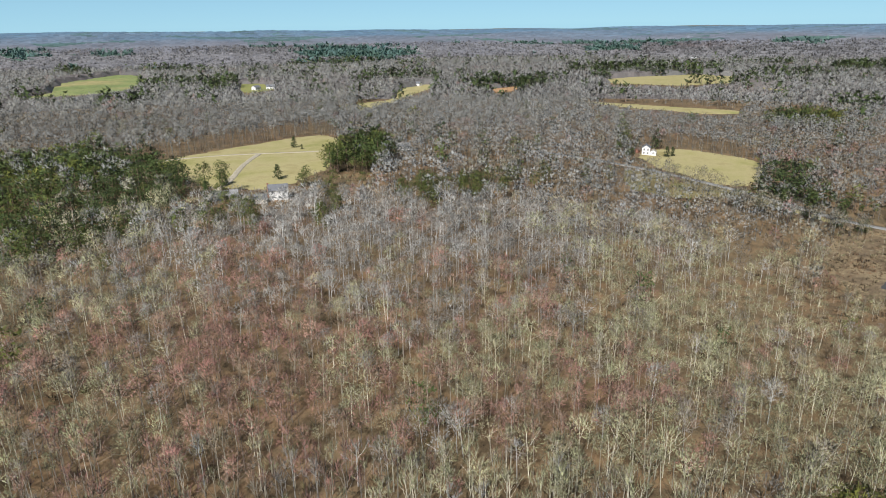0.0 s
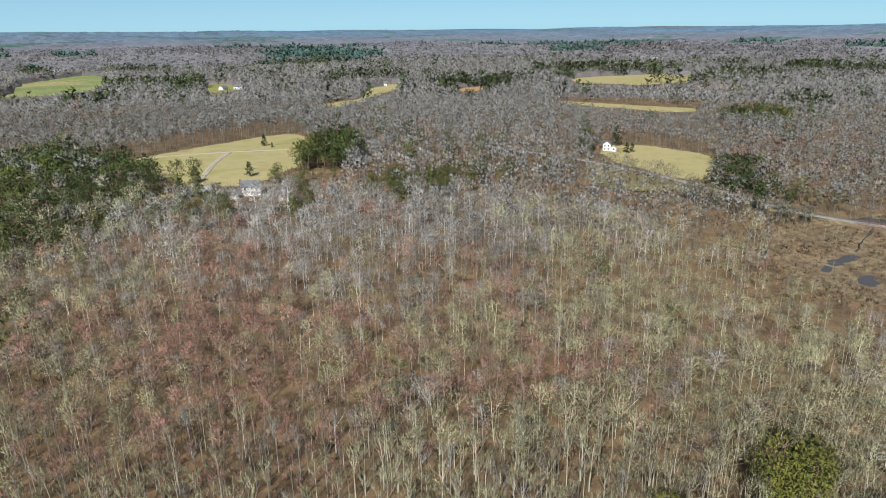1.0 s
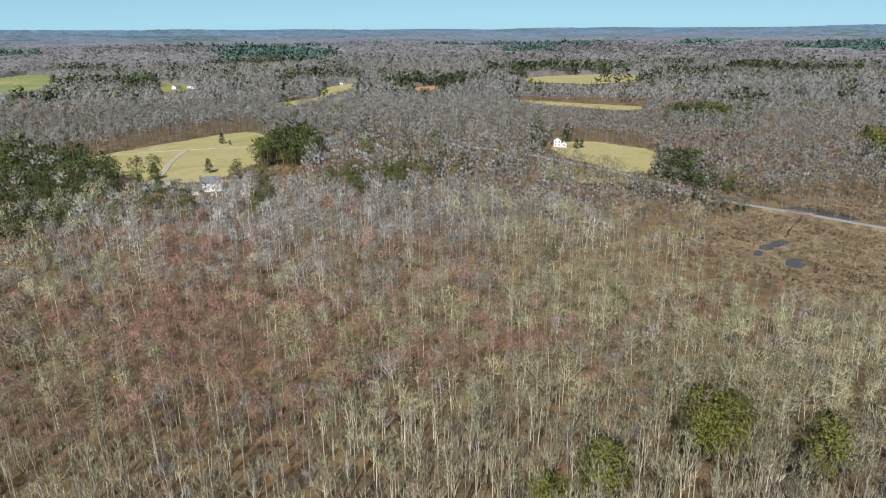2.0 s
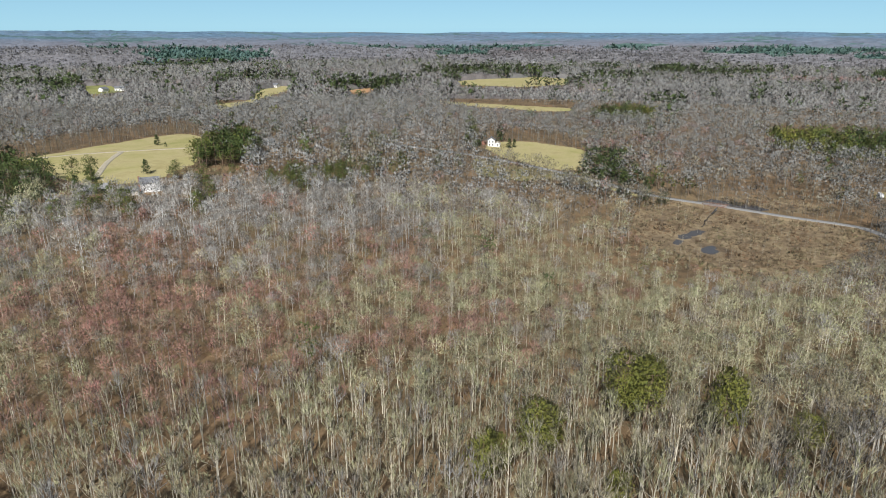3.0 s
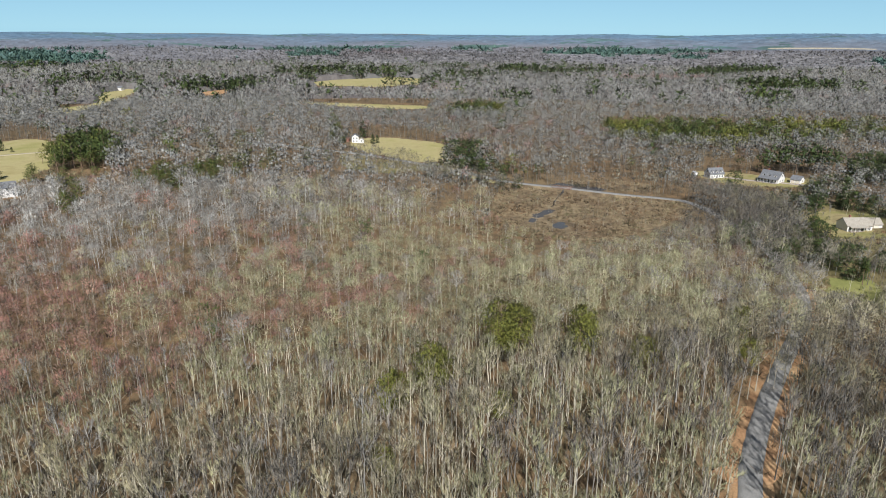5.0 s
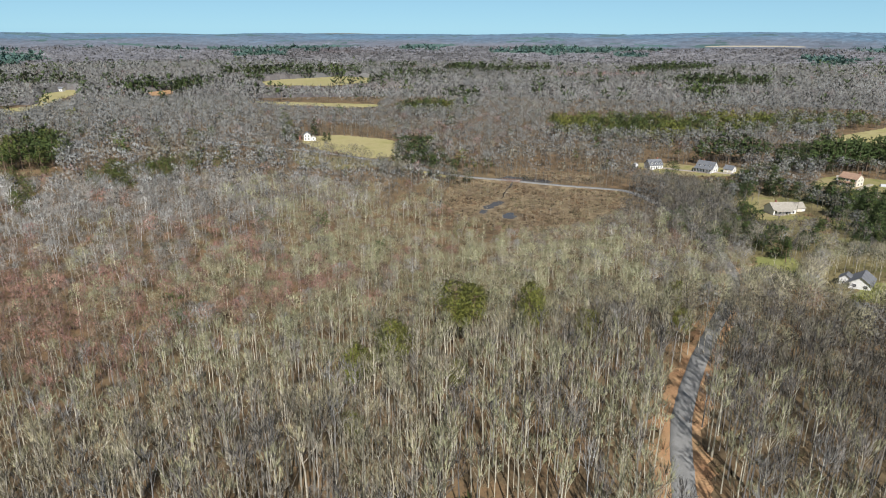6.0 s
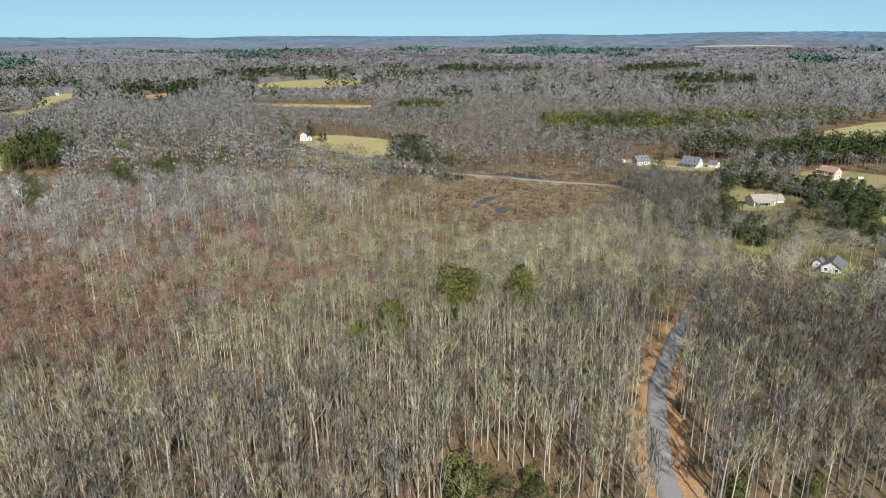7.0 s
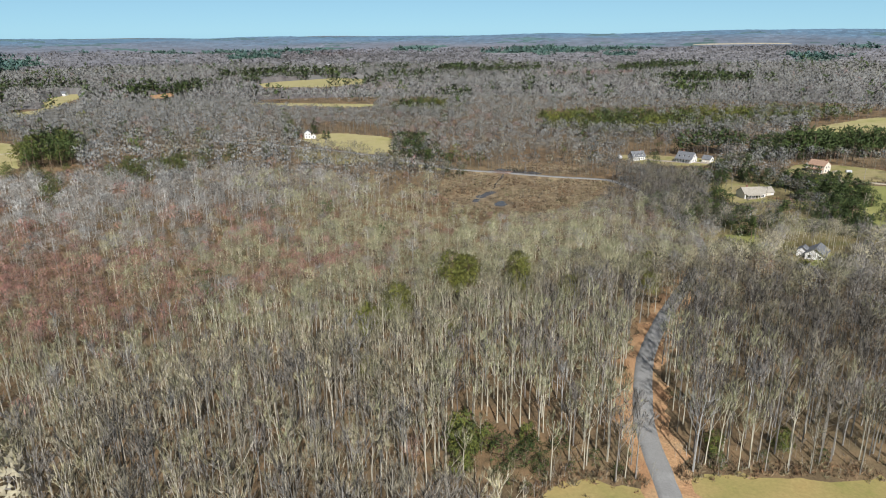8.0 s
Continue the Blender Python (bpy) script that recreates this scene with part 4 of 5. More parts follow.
def thicket(name, shapes, x, y, tall, tone, pale, mats, label, category, rng, squash=1.0, sink=0.0):
    """Many plants joined in one mesh: each one turned, scaled and toned by itself."""
    vs, fs, ms, ts, ps, os_, n = [], [], [], [], [], [], 0
    which = rng.integers(0, len(shapes), len(x))
    turn = rng.uniform(0, 2 * np.pi, len(x))
    wide = tall * rng.uniform(0.85, 1.2, len(x)) * squash
    z = land(x, y) - sink
    for k, sh in enumerate(shapes):
        i = np.nonzero(which == k)[0]
        if not len(i):
            continue
        c, s = np.cos(turn[i])[:, None], np.sin(turn[i])[:, None]
        px, py, pz = sh.v[:, 0], sh.v[:, 1], sh.v[:, 2]
        out = np.stack([x[i, None] + (c * px - s * py) * wide[i, None], y[i, None] + (s * px + c * py) * wide[i, None], z[i, None] + pz * tall[i, None]], 2)
        vs.append(out.reshape(-1, 3).astype(np.float32))
        fs.append((sh.f[None] + (n + np.arange(len(i)) * len(sh.v))[:, None, None]).reshape(-1, 3))
        ms.append(np.tile(sh.m, len(i)))
        ox, oy = sh.o[:, 0], sh.o[:, 1]
        os_.append(np.stack([c * ox - s * oy, s * ox + c * oy, np.broadcast_to(sh.o[:, 2], (len(i), len(sh.o)))], 2).reshape(-1, 3).astype(np.float32))
        ts.append(np.repeat(tone[i], len(sh.f))), ps.append(np.repeat(pale[i], len(sh.f)))
        n += len(i) * len(sh.v)
    me = sheet(name, np.vstack(vs), np.vstack(fs), mats, np.concatenate(ms), np.concatenate(ts), np.concatenate(ps), out=np.vstack(os_))
    return tagged(new(name, me), label, category, kind="stuff")


# where woods stand: everywhere ahead but on fields, roads, yards and in the swamp
OPEN_GROUND = [FIELD_W, FIELD_R, FIELD_R2, VERGE_R, FIELD_S, YARD_12, YARD_3, YARD_5, YARD_6, FIELD_E, YARD_4, FIELD_NE, FAR_L, FAR_2, FAR_H, FAR_R, FAR_R2, FAR_STRIP, FAR_RED, FAR_PALE, SWAMP, MARSH_N]
GAP_HOUSE_E = [(230, 46), (262, 46), (266, 84), (240, 74)]
GAP_HOUSE_C = [(-39, 528), (-23, 528), (-23, 541), (-39, 541)]
GAP_HOUSE_W = [(-118, 379), (-92, 378), (-82, 400), (-95, 425), (-136, 410), (-138, 384)]
PINES_W = [(-345, 478), (-300, 522), (-240, 500), (-205, 478), (-165, 424), (-148, 380), (-140, 340), (-152, 292), (-180, 266), (-222, 266)]
PINES_GROVE = [(-86, 474), (-74, 440), (-46, 446), (-34, 490), (-46, 548), (-74, 524)]
PINES_BAND = [(420, 505), (445, 440), (495, 402), (560, 366), (640, 346), (720, 348), (800, 350), (791, 420), (688, 440), (614, 486), (535, 532), (467, 566)]
PINES_E = [(484, 246), (520, 205), (560, 190), (590, 228), (545, 280)]
PINES_H = [(440, 322), (456, 308), (486, 284), (500, 300), (470, 330)]
PINES_MID = [(330, 690), (380, 660), (420, 700), (400, 740), (345, 735)]
PINE_WOODS = [PINES_W, PINES_GROVE, PINES_BAND, PINES_E, PINES_H, PINES_MID]


def scatter(rng, spacing, lo, hi):
    """Even but irregular places between two distances from the way, in the sector ahead."""
    n = int(2 * hi / spacing) + 4
    gx, gy = np.meshgrid(np.arange(n) * spacing - hi - 30, np.arange(n) * spacing - 180)
    x = (gx + rng.uniform(-0.48, 0.48, gx.shape) * spacing).ravel()
    y = (gy + rng.uniform(-0.48, 0.48, gx.shape) * spacing).ravel()
    left, right = radians(35.5), radians(64.5)
    keep = ((x + 22) * math.cos(left) + (y + 40) * math.sin(left) > 0) & (-(x - 45) * math.cos(right) + (y + 110) * math.sin(right) > 0)
    x, y = x[keep], y[keep]
    d = np.hypot(x + 15, y + 45)
    keep = (d >= lo) & (d < hi)
    return x[keep], y[keep]


def wooded(x, y, road_gap=5.0):
    ok = np.ones(len(x), bool)
    for poly in OPEN_GROUND + [GAP_HOUSE_C, GAP_HOUSE_W, GAP_HOUSE_E]:
        ok &= ~inside(x, y, poly)
    near = (x > -40) & (x < 360) & (y > -120) & (y < 580)
    ok[near] &= near_line(x[near], y[near], road_line[::2]) > np.where((y[near] > 50) & (y[near] < 285), 1.6, road_gap)
    w = (x < -70) & (x > -240) & (y > 330) & (y < 560)
    ok[w] &= (near_line(x[w], y[w], lane_line) > 4) & (near_line(x[w], y[w], lane_line2) > 4)
    return ok


HOMES = [(408, 337, 13), (430, 299, 15), (441, 285, 9), (361, 180, 15), (368, 166, 10), (467, 200, 14), (478, 186, 8), (273, 74, 14), (266, 64, 9), (-62, 452, 20), (-97, 391, 5), (-106, 383, 3), (-128, 390, 4), (170, 560, 9)]

# pines that stand free enough to show their crowns
SPOTS = [(-116, 352), (-102, 347), (-60, 367), (-63, 341), (-85, 415), (-24, 400), (-18, 389), (-3, 370), (-66, 626), (-56, 348), (-60, 324), (-65, 378), (-114, 318), (-105, 336), (-97, 328), (-127, 314),
         (-139, 388), (-131, 396), (12, 405), (28, 411), (42, 420), (58, 425), (-10, 396)]


def overlooked(x, y):
    """How tall trees grow on the margins of open ground and round houses, in metres; full height elsewhere."""
    most = np.full(len(x), 99.0)
    for k in (1.02, 1.05, 1.08, 1.11, 1.14, 1.17):
        hit = np.zeros(len(x), bool)
        u, v = -15 + (x + 15) * k, -45 + (y + 45) * k
        for poly in OPEN_GROUND[:2] + OPEN_GROUND[5:-1]:
            hit |= inside(u, v, poly)
        for hx, hy, r in HOMES:
            hit |= (u - hx) ** 2 + (v - hy) ** 2 < r * r
        w = (u > 222) & (u < 345) & (v > 275) & (v < 440)
        hit[w] |= near_line(u[w], v[w], road_line[road_line[:, 1] > 295][::2]) < 4
        most[hit] = np.minimum(most[hit], 108 * (1 - 1 / k))
        free = np.zeros(len(x), bool)
        for sx, sy in SPOTS:
            free |= (u - sx) ** 2 + (v - sy) ** 2 < 22
        most[free] = np.minimum(most[free], 108 * (1 - 1 / k) + 7)
    return most


def pine_wood(x, y):
    hit = np.zeros(len(x), bool)
    for poly in PINE_WOODS:
        hit |= inside(x, y, poly)
    d = np.hypot(x, y)
    far = (d > 900) & (wander(x, y, 240, 5.0) + 0.55 * wander(x, y, 70, 2.0) > 0.98 - 0.32 * smooth(1500, 3000, d))
    for cx, cy, rx, ry in ((-264, 2250, 190, 210), (-900, 3450, 420, 110), (1750, 2050, 420, 160), (-350, 1190, 30, 60), (760, 2660, 300, 110), (1300, 1150, 160, 50), (900, 1290, 90, 40), (480, 1010, 40, 22), (440, 1400, 130, 30), (300, 1345, 60, 30), (-70, 1245, 70, 26), (500, 1080, 55, 12), (90, 1125, 70, 14), (-430, 1130, 90, 24), (-640, 1690, 90, 30), (640, 1210, 90, 25)):
        far |= ((x - cx) / rx) ** 2 + ((y - cy) / ry) ** 2 + 0.5 * wander(x, y, 60, 1.0) < 1
    return hit | far


def tones(rng, x, y):
    """Which kind of tree: reddish maples, tan and olive budding trees, brown-grey oaks, silver stems; and how pale each
    one is.
    """
    d = np.hypot(x, y)
    g = lambda cx, cy, sx, sy: np.exp(-((x - cx) / sx) ** 2 - ((y - cy) / sy) ** 2)
    patch, patch2, patch3 = wander(x, y, 26, 1.0), wander(x, y, 34, 4.0), wander(x, y, 18, 7.0)
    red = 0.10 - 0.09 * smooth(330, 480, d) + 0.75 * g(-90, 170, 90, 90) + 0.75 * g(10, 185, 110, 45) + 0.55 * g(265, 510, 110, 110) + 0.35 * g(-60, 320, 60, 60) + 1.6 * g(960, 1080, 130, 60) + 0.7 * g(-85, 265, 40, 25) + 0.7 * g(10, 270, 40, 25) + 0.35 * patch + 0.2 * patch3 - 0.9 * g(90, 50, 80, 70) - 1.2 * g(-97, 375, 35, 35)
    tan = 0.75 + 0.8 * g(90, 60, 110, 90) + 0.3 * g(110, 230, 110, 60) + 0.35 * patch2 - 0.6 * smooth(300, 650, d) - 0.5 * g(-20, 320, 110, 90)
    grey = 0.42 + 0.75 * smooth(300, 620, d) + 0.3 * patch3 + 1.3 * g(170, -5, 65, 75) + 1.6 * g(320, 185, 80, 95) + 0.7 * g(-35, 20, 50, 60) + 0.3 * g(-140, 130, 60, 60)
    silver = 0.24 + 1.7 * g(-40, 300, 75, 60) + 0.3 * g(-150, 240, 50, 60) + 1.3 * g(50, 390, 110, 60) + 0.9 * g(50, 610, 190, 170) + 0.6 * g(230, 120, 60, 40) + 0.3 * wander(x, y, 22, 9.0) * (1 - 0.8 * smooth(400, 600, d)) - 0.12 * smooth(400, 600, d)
    w = np.clip(np.column_stack([red, tan, grey, silver]), 0.03, None) ** 2.4
    w /= w.sum(1)[:, None]
    pick = (rng.uniform(0, 1, (len(x), 1)) > np.cumsum(w, 1)).sum(1)
    tone = np.choose(np.minimum(pick, 3), [0.06, 0.47, 0.80, 0.95]) + (pick == 1) * 0.15 * (1 - smooth(60, 130, y)) + rng.normal(0, 0.06, len(x))
    spread_ = 0.21 - 0.11 * smooth(350, 700, d)
    # dark puts the shadowy look of some stretches into tree colour, over browner bark
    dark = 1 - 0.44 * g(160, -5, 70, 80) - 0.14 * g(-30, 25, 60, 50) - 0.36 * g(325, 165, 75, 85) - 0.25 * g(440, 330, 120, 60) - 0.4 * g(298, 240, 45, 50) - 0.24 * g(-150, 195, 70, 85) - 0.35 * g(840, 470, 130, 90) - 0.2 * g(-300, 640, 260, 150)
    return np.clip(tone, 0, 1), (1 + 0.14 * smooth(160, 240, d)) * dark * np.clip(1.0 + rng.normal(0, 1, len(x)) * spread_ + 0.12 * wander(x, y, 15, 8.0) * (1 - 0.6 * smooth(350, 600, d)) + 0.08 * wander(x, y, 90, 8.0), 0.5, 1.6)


def stature(rng, x, y):
    h = 1.12 - 0.30 * smooth(40, 115, y) * (1 - smooth(260, 350, y)) - 0.35 * np.exp(-((x - 150) / 60) ** 2 - ((y - 265) / 60) ** 2)
    h = h + 0.3 * np.exp(-((x - 300) / 45) ** 2 - ((y - 205) / 70) ** 2) - 0.2 * np.exp(-((x - 380) / 40) ** 2 - ((y - 275) / 40) ** 2) - 0.4 * np.exp(-((x - 330) / 40) ** 2 - ((y - 105) / 40) ** 2)
    h = h - 0.2 * np.exp(-((x - 150) / 55) ** 2 - ((y - 385) / 45) ** 2)
    return np.maximum(h, 0.42) * np.where(rng.uniform(0, 1, len(x)) < 0.22, rng.uniform(0.45, 0.75, len(x)), rng.uniform(0.8, 1.2, len(x)))


rng = np.random.default_rng(7)
NEAR = [near_broadleaf(rng, 7, 380, 0.115, spread=q) for q in (0.8, 0.95, 1.05, 1.2, 1.35, 0.7)]
CLOSE = [broadleaf(rng, 4, 300, 0.255, spread=q) for q in (0.8, 1.0, 1.2, 0.9, 1.1)]
MID = [broadleaf(rng, 3, 180, 0.36, spread=q) for q in (0.8, 1.0, 1.2, 0.9, 1.1)]
FAR = [broadleaf(rng, 1, 62, 1.05, spread=q) for q in (0.8, 1.0, 1.2, 0.9, 1.1)]
SAPLING = [broadleaf(rng, 2, 46, 0.26, spread=q) for q in (0.8, 1.0, 1.2)]
DISTANT = [far_tree(rng, 20, 2.3, 17.0, 5.8) for _ in range(6)]
CLUMP = [far_tree(rng, 15, 5.6, 15.0, 9.5) for _ in range(6)]

BANDS = [(20, 195, 4.65, NEAR), (195, 300, 5.2, CLOSE), (300, 410, 5.3, MID), (410, 900, 8.3, FAR), (900, 1900, 11.4, DISTANT), (1900, 2800, 19.0, CLUMP)]
NAMES = ["woodland"] * 4 + ["far_woods"] * 2
evergreens = {}
lone = []
for (lo, hi, gap, shapes), title in zip(BANDS, NAMES):
    fade = 20 if lo == 20 else 30 if lo < 400 else 60
    x, y = scatter(rng, gap, lo - fade, hi + fade)
    d = np.hypot(x + 15, y + 45)
    ok = wooded(x, y, 5.4) & (rng.uniform(0, 1, len(x)) < (smooth(lo - fade, lo + fade, d) if lo > 20 else 1.0) * (1 - smooth(hi - fade, min(hi + fade, 4890), d)))
    x, y = x[ok], y[ok]
    low = overlooked(x, y)
    if lo == 20:
        low[(np.hypot(x - 34, y - 1) < 14) & (rng.uniform(0, 1, len(x)) < 0.85)] = 2.0
        near_edge = np.hypot(x - 24, y + 13) < 11
        low[near_edge] = np.minimum(low[near_edge], 7.5)
    ok = (low > 6) | (rng.uniform(0, 1, len(x)) < (0.4 if lo < 900 else 0.1))
    if lo >= 1900:
        ok &= near_line(x, y, curve_points(FAR_PALE, 30.0)) > 380
    x, y, low = x[ok], y[ok], low[ok]
    green = pine_wood(x, y)
    stand = np.zeros(len(x), bool)
    for poly in PINE_WOODS:
        stand |= inside(x, y, poly)
    inpine = green & ~stand & (rng.uniform(0, 1, len(x)) < 0.9)
    stray = ~green & (rng.uniform(0, 1, len(x)) < (0.002 if lo < 410 else 0.018 + 0.05 * np.clip(wander(x, y, 60, 3.0), 0, 1))) & (lo < 1900)
    pines = (inpine | stray) & (low > 12)
    drop = stand & (rng.uniform(0, 1, len(x)) < np.where(inside(x, y, PINES_W), 0.72, np.where(x > 540, 0.7, 0.93)))
    x, y, low, pines = x[~drop], y[~drop], low[~drop], pines[~drop]
    evergreens[lo] = (x[pines], y[pines])
    x, y, low = x[~pines], y[~pines], low[~pines]
    thin = inside(x, y, [(140, 225), (140, 330), (170, 350), (330, 330), (330, 215), (200, 200)]) & (rng.uniform(0, 1, len(x)) < 0.35)
    x, y, low = x[~thin], y[~thin], low[~thin]
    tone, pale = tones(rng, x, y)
    tall = np.minimum(stature(rng, x, y), np.maximum(low, 3.0) / 18 * rng.uniform(0.75, 1.0, len(x)))
    if lo >= 410:
        tall = np.where(low > 16, np.clip(tall, 0.82, 1.12), tall)
    if lo == 20:
        # the trees along the lane stand as things of their own
        order = np.argsort(np.hypot(x - 78, y - 12))
        lone = [(x[i], y[i], tall[i], tone[i], pale[i]) for i in order[:300]]
        rest = order[300:]
        x, y, tall, tone, pale = x[rest], y[rest], tall[rest], tone[rest], pale[rest]
        # west of this line the wood is only a backing for the rest
        west = x < np.interp(y, [-60, -40, -20, 20, 100, 180], [50, 10, -30, -62, -90, -150])
        thicket("woodland", FAR, x[west], y[west], tall[west], tone[west], pale[west], [M_BARK, M_TWIG], "bare deciduous wood in grey and tan", "trees", rng, squash=1.1)
        x, y, tall, tone, pale = x[~west], y[~west], tall[~west], tone[~west], pale[~west]
    if lo >= 1900:
        mats = [M_HAZETWIG, M_HAZETWIG]
        r = np.hypot(x, y)
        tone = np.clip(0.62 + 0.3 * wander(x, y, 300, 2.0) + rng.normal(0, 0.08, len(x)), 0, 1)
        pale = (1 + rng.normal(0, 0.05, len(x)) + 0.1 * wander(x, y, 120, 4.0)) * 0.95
        tall = 0.9 + 0.2 * rng.uniform(0, 1, len(x))
    else:
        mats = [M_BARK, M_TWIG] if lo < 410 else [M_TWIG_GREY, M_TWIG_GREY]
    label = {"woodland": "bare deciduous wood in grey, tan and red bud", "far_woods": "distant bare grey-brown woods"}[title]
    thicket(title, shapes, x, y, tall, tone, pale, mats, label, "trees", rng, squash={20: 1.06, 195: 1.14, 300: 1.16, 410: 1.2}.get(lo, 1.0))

# the same wood goes on beside and behind the way
x, y = np.meshgrid(np.arange(-190, 30, 7.4), np.arange(-215, 60, 7.4))
x, y = x.ravel() + rng.uniform(-3, 3, x.size), y.ravel() + rng.uniform(-3, 3, x.size)
left = radians(35.5)
ok = ((x + 22) * math.cos(left) + (y + 40) * math.sin(left) < -4) & ~inside(x, y, FIELD_S) & (np.hypot(x + 60, y + 70) < 150)
x, y = x[ok], y[ok]
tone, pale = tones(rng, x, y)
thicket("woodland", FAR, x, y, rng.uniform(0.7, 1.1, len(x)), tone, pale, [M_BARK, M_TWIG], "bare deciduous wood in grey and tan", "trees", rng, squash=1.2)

# the woods toward the horizon: one rolling canopy, cut open where the far field lies
rr = 1850 * (4880 / 1850) ** np.linspace(0, 1, 120)
aa = np.radians(np.linspace(-38, 67, 300))
rr, aa = np.meshgrid(rr, aa, indexing="ij")
x, y = -15 + rr * np.sin(aa), -45 + rr * np.cos(aa)
lift = 11 + 2.2 * wander(x, y, 26, 1.0) + 1.6 * rng.normal(0, 1, x.shape) + 2.2 * wander(x, y, 330, 3.0)
z = land(x, y) + lift * smooth(1840, 1960, rr) * (1 - 0.75 * smooth(4200, 4860, rr)) - 3 * (1 - smooth(1840, 1960, rr))
cols_n = x.shape[1]
i = (np.arange(x.shape[0] - 1)[:, None] * cols_n + np.arange(cols_n - 1)).ravel()
tri = np.vstack([np.column_stack([i, i + 1, i + cols_n + 1]), np.column_stack([i, i + cols_n + 1, i + cols_n])])
clearing = near_line(x, y, curve_points(FAR_PALE, 30.0))
z = land(x, y) + (z - land(x, y)) * smooth(40, 430, clearing) + 0.8 * (1 - smooth(40, 430, clearing))
v = np.column_stack([x.ravel(), y.ravel(), z.ravel()])
c = v[tri].mean(1)
keep = ~inside(c[:, 0], c[:, 1], FAR_PALE)
tri, c = tri[keep], c[keep]
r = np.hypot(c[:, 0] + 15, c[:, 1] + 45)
# tone carries the painted haze: bluer the farther off
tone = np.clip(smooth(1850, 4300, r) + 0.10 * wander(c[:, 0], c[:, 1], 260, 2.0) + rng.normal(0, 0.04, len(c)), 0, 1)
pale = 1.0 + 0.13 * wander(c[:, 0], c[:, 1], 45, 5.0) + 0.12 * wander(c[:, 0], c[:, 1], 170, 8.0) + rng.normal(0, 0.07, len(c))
tagged(new("backdrop", sheet("backdrop", v, tri[:, ::-1], [M_HAZEBLUE, M_HAZEGREEN], pine_wood(c[:, 0], c[:, 1]).astype(int), tone, pale)), "hazy grey-blue woods rolling to the horizon", "woods", kind="structure")

# a sheet added under the far woods' crowns, filling shadowed gaps with mid tone, open where fields lie
rr, aa = np.meshgrid(1020 * (1900 / 1020) ** np.linspace(0, 1, 80), np.radians(np.linspace(-38, 67, 260)), indexing="ij")
x, y = -15 + rr * np.sin(aa), -45 + rr * np.cos(aa)
z = land(x, y) - 1 + (9.5 + 1.5 * wander(x, y, 21, 4.0) + 1.3 * rng.normal(0, 1, x.shape)) * smooth(1020, 1100, rr)
cols_n = x.shape[1]
i = (np.arange(x.shape[0] - 1)[:, None] * cols_n + np.arange(cols_n - 1)).ravel()
tri = np.vstack([np.column_stack([i, i + 1, i + cols_n + 1]), np.column_stack([i, i + cols_n + 1, i + cols_n])])
v = np.column_stack([x.ravel(), y.ravel(), z.ravel()])
shut = wooded(v[:, 0], v[:, 1]) & (overlooked(v[:, 0], v[:, 1]) > 13)
v[~shut, 2] = land(v[~shut, 0], v[~shut, 1]) - 1.0
tri = tri[shut[tri].any(1)]
c = v[tri].mean(1)
tone = np.clip(0.3 + 0.3 * wander(c[:, 0], c[:, 1], 140, 2.0) + rng.normal(0, 0.1, len(c)), 0, 1)
tagged(new("far_woods", sheet("far_woods", v, tri[:, ::-1], [M_GAPFILL], None, tone, 1.0 + 0.1 * wander(c[:, 0], c[:, 1], 45, 5.0) + rng.normal(0, 0.06, len(c)))), "grey-brown sheet filling shadowed gaps under distant bare woods", "trees", kind="stuff")

GREEN_SHAPES = {
    20: [evergreen(rng, 15, 46, 16, 0.26, "crowned") for _ in range(3)],
    195: [evergreen(rng, 17, 26, 9, 0.56, "crowned", 3) for _ in range(4)],
    410: [evergreen(rng, 16, 16, 6, 1.0, "crowned", 3) for _ in range(4)],
    900: [evergreen(rng, 17, 12, 3, 2.1, "broad", 3) for _ in range(4)],
    1900: [evergreen(rng, 14, 7, 3, 4.0, "thicket", 3) for _ in range(4)],
}
x, y = scatter(rng, 5.6, 195, 900)
ok = np.zeros(len(x), bool)
for poly in PINE_WOODS:
    ok |= inside(x, y, poly)
ok &= rng.uniform(0, 1, len(x)) < np.where(inside(x, y, PINES_W), 0.68, np.where((x > 540) & (y > 300), 0.5, 0.8)) + 0.4 * wander(x, y, 18, 2.0)
x, y = x[ok], y[ok]
d = np.hypot(x + 15, y + 45)
# hedgerow pines and cedars round the far fields and farms: from, to, how many
HEDGES = [(-578, 930, -500, 918, 7), (-444, 897, -392, 878, 13), (-402, 918, -384, 928, 5), (-368, 1088, -326, 1046, 22), (-122, 926, -96, 990, 5), (-68, 956, -58, 968, 3), (36, 1130, 178, 1146, 30),
          (316, 1352, 424, 1322, 20), (452, 1362, 500, 1358, 9), (424, 1166, 454, 1056, 12), (448, 778, 478, 744, 9), (400, 664, 408, 656, 3), (262, 1204, 300, 1262, 8)]
hx = np.concatenate([np.linspace(q[0], q[2], q[4]) for q in HEDGES])
hy = np.concatenate([np.linspace(q[1], q[3], q[4]) for q in HEDGES])
hx, hy = hx + rng.normal(0, 4, len(hx)), hy + rng.normal(0, 4, len(hy))
evergreens[900] = (np.concatenate([evergreens[900][0], hx]), np.concatenate([evergreens[900][1], hy]))
for lo, pick in ((195, d < 500), (410, d >= 500)):
    evergreens[lo] = tuple(np.concatenate([q, w[pick]]) for q, w in zip(evergreens[lo], (x, y)))
evergreens[195] = tuple(np.concatenate(q) for q in zip(evergreens[195], evergreens.pop(300)))
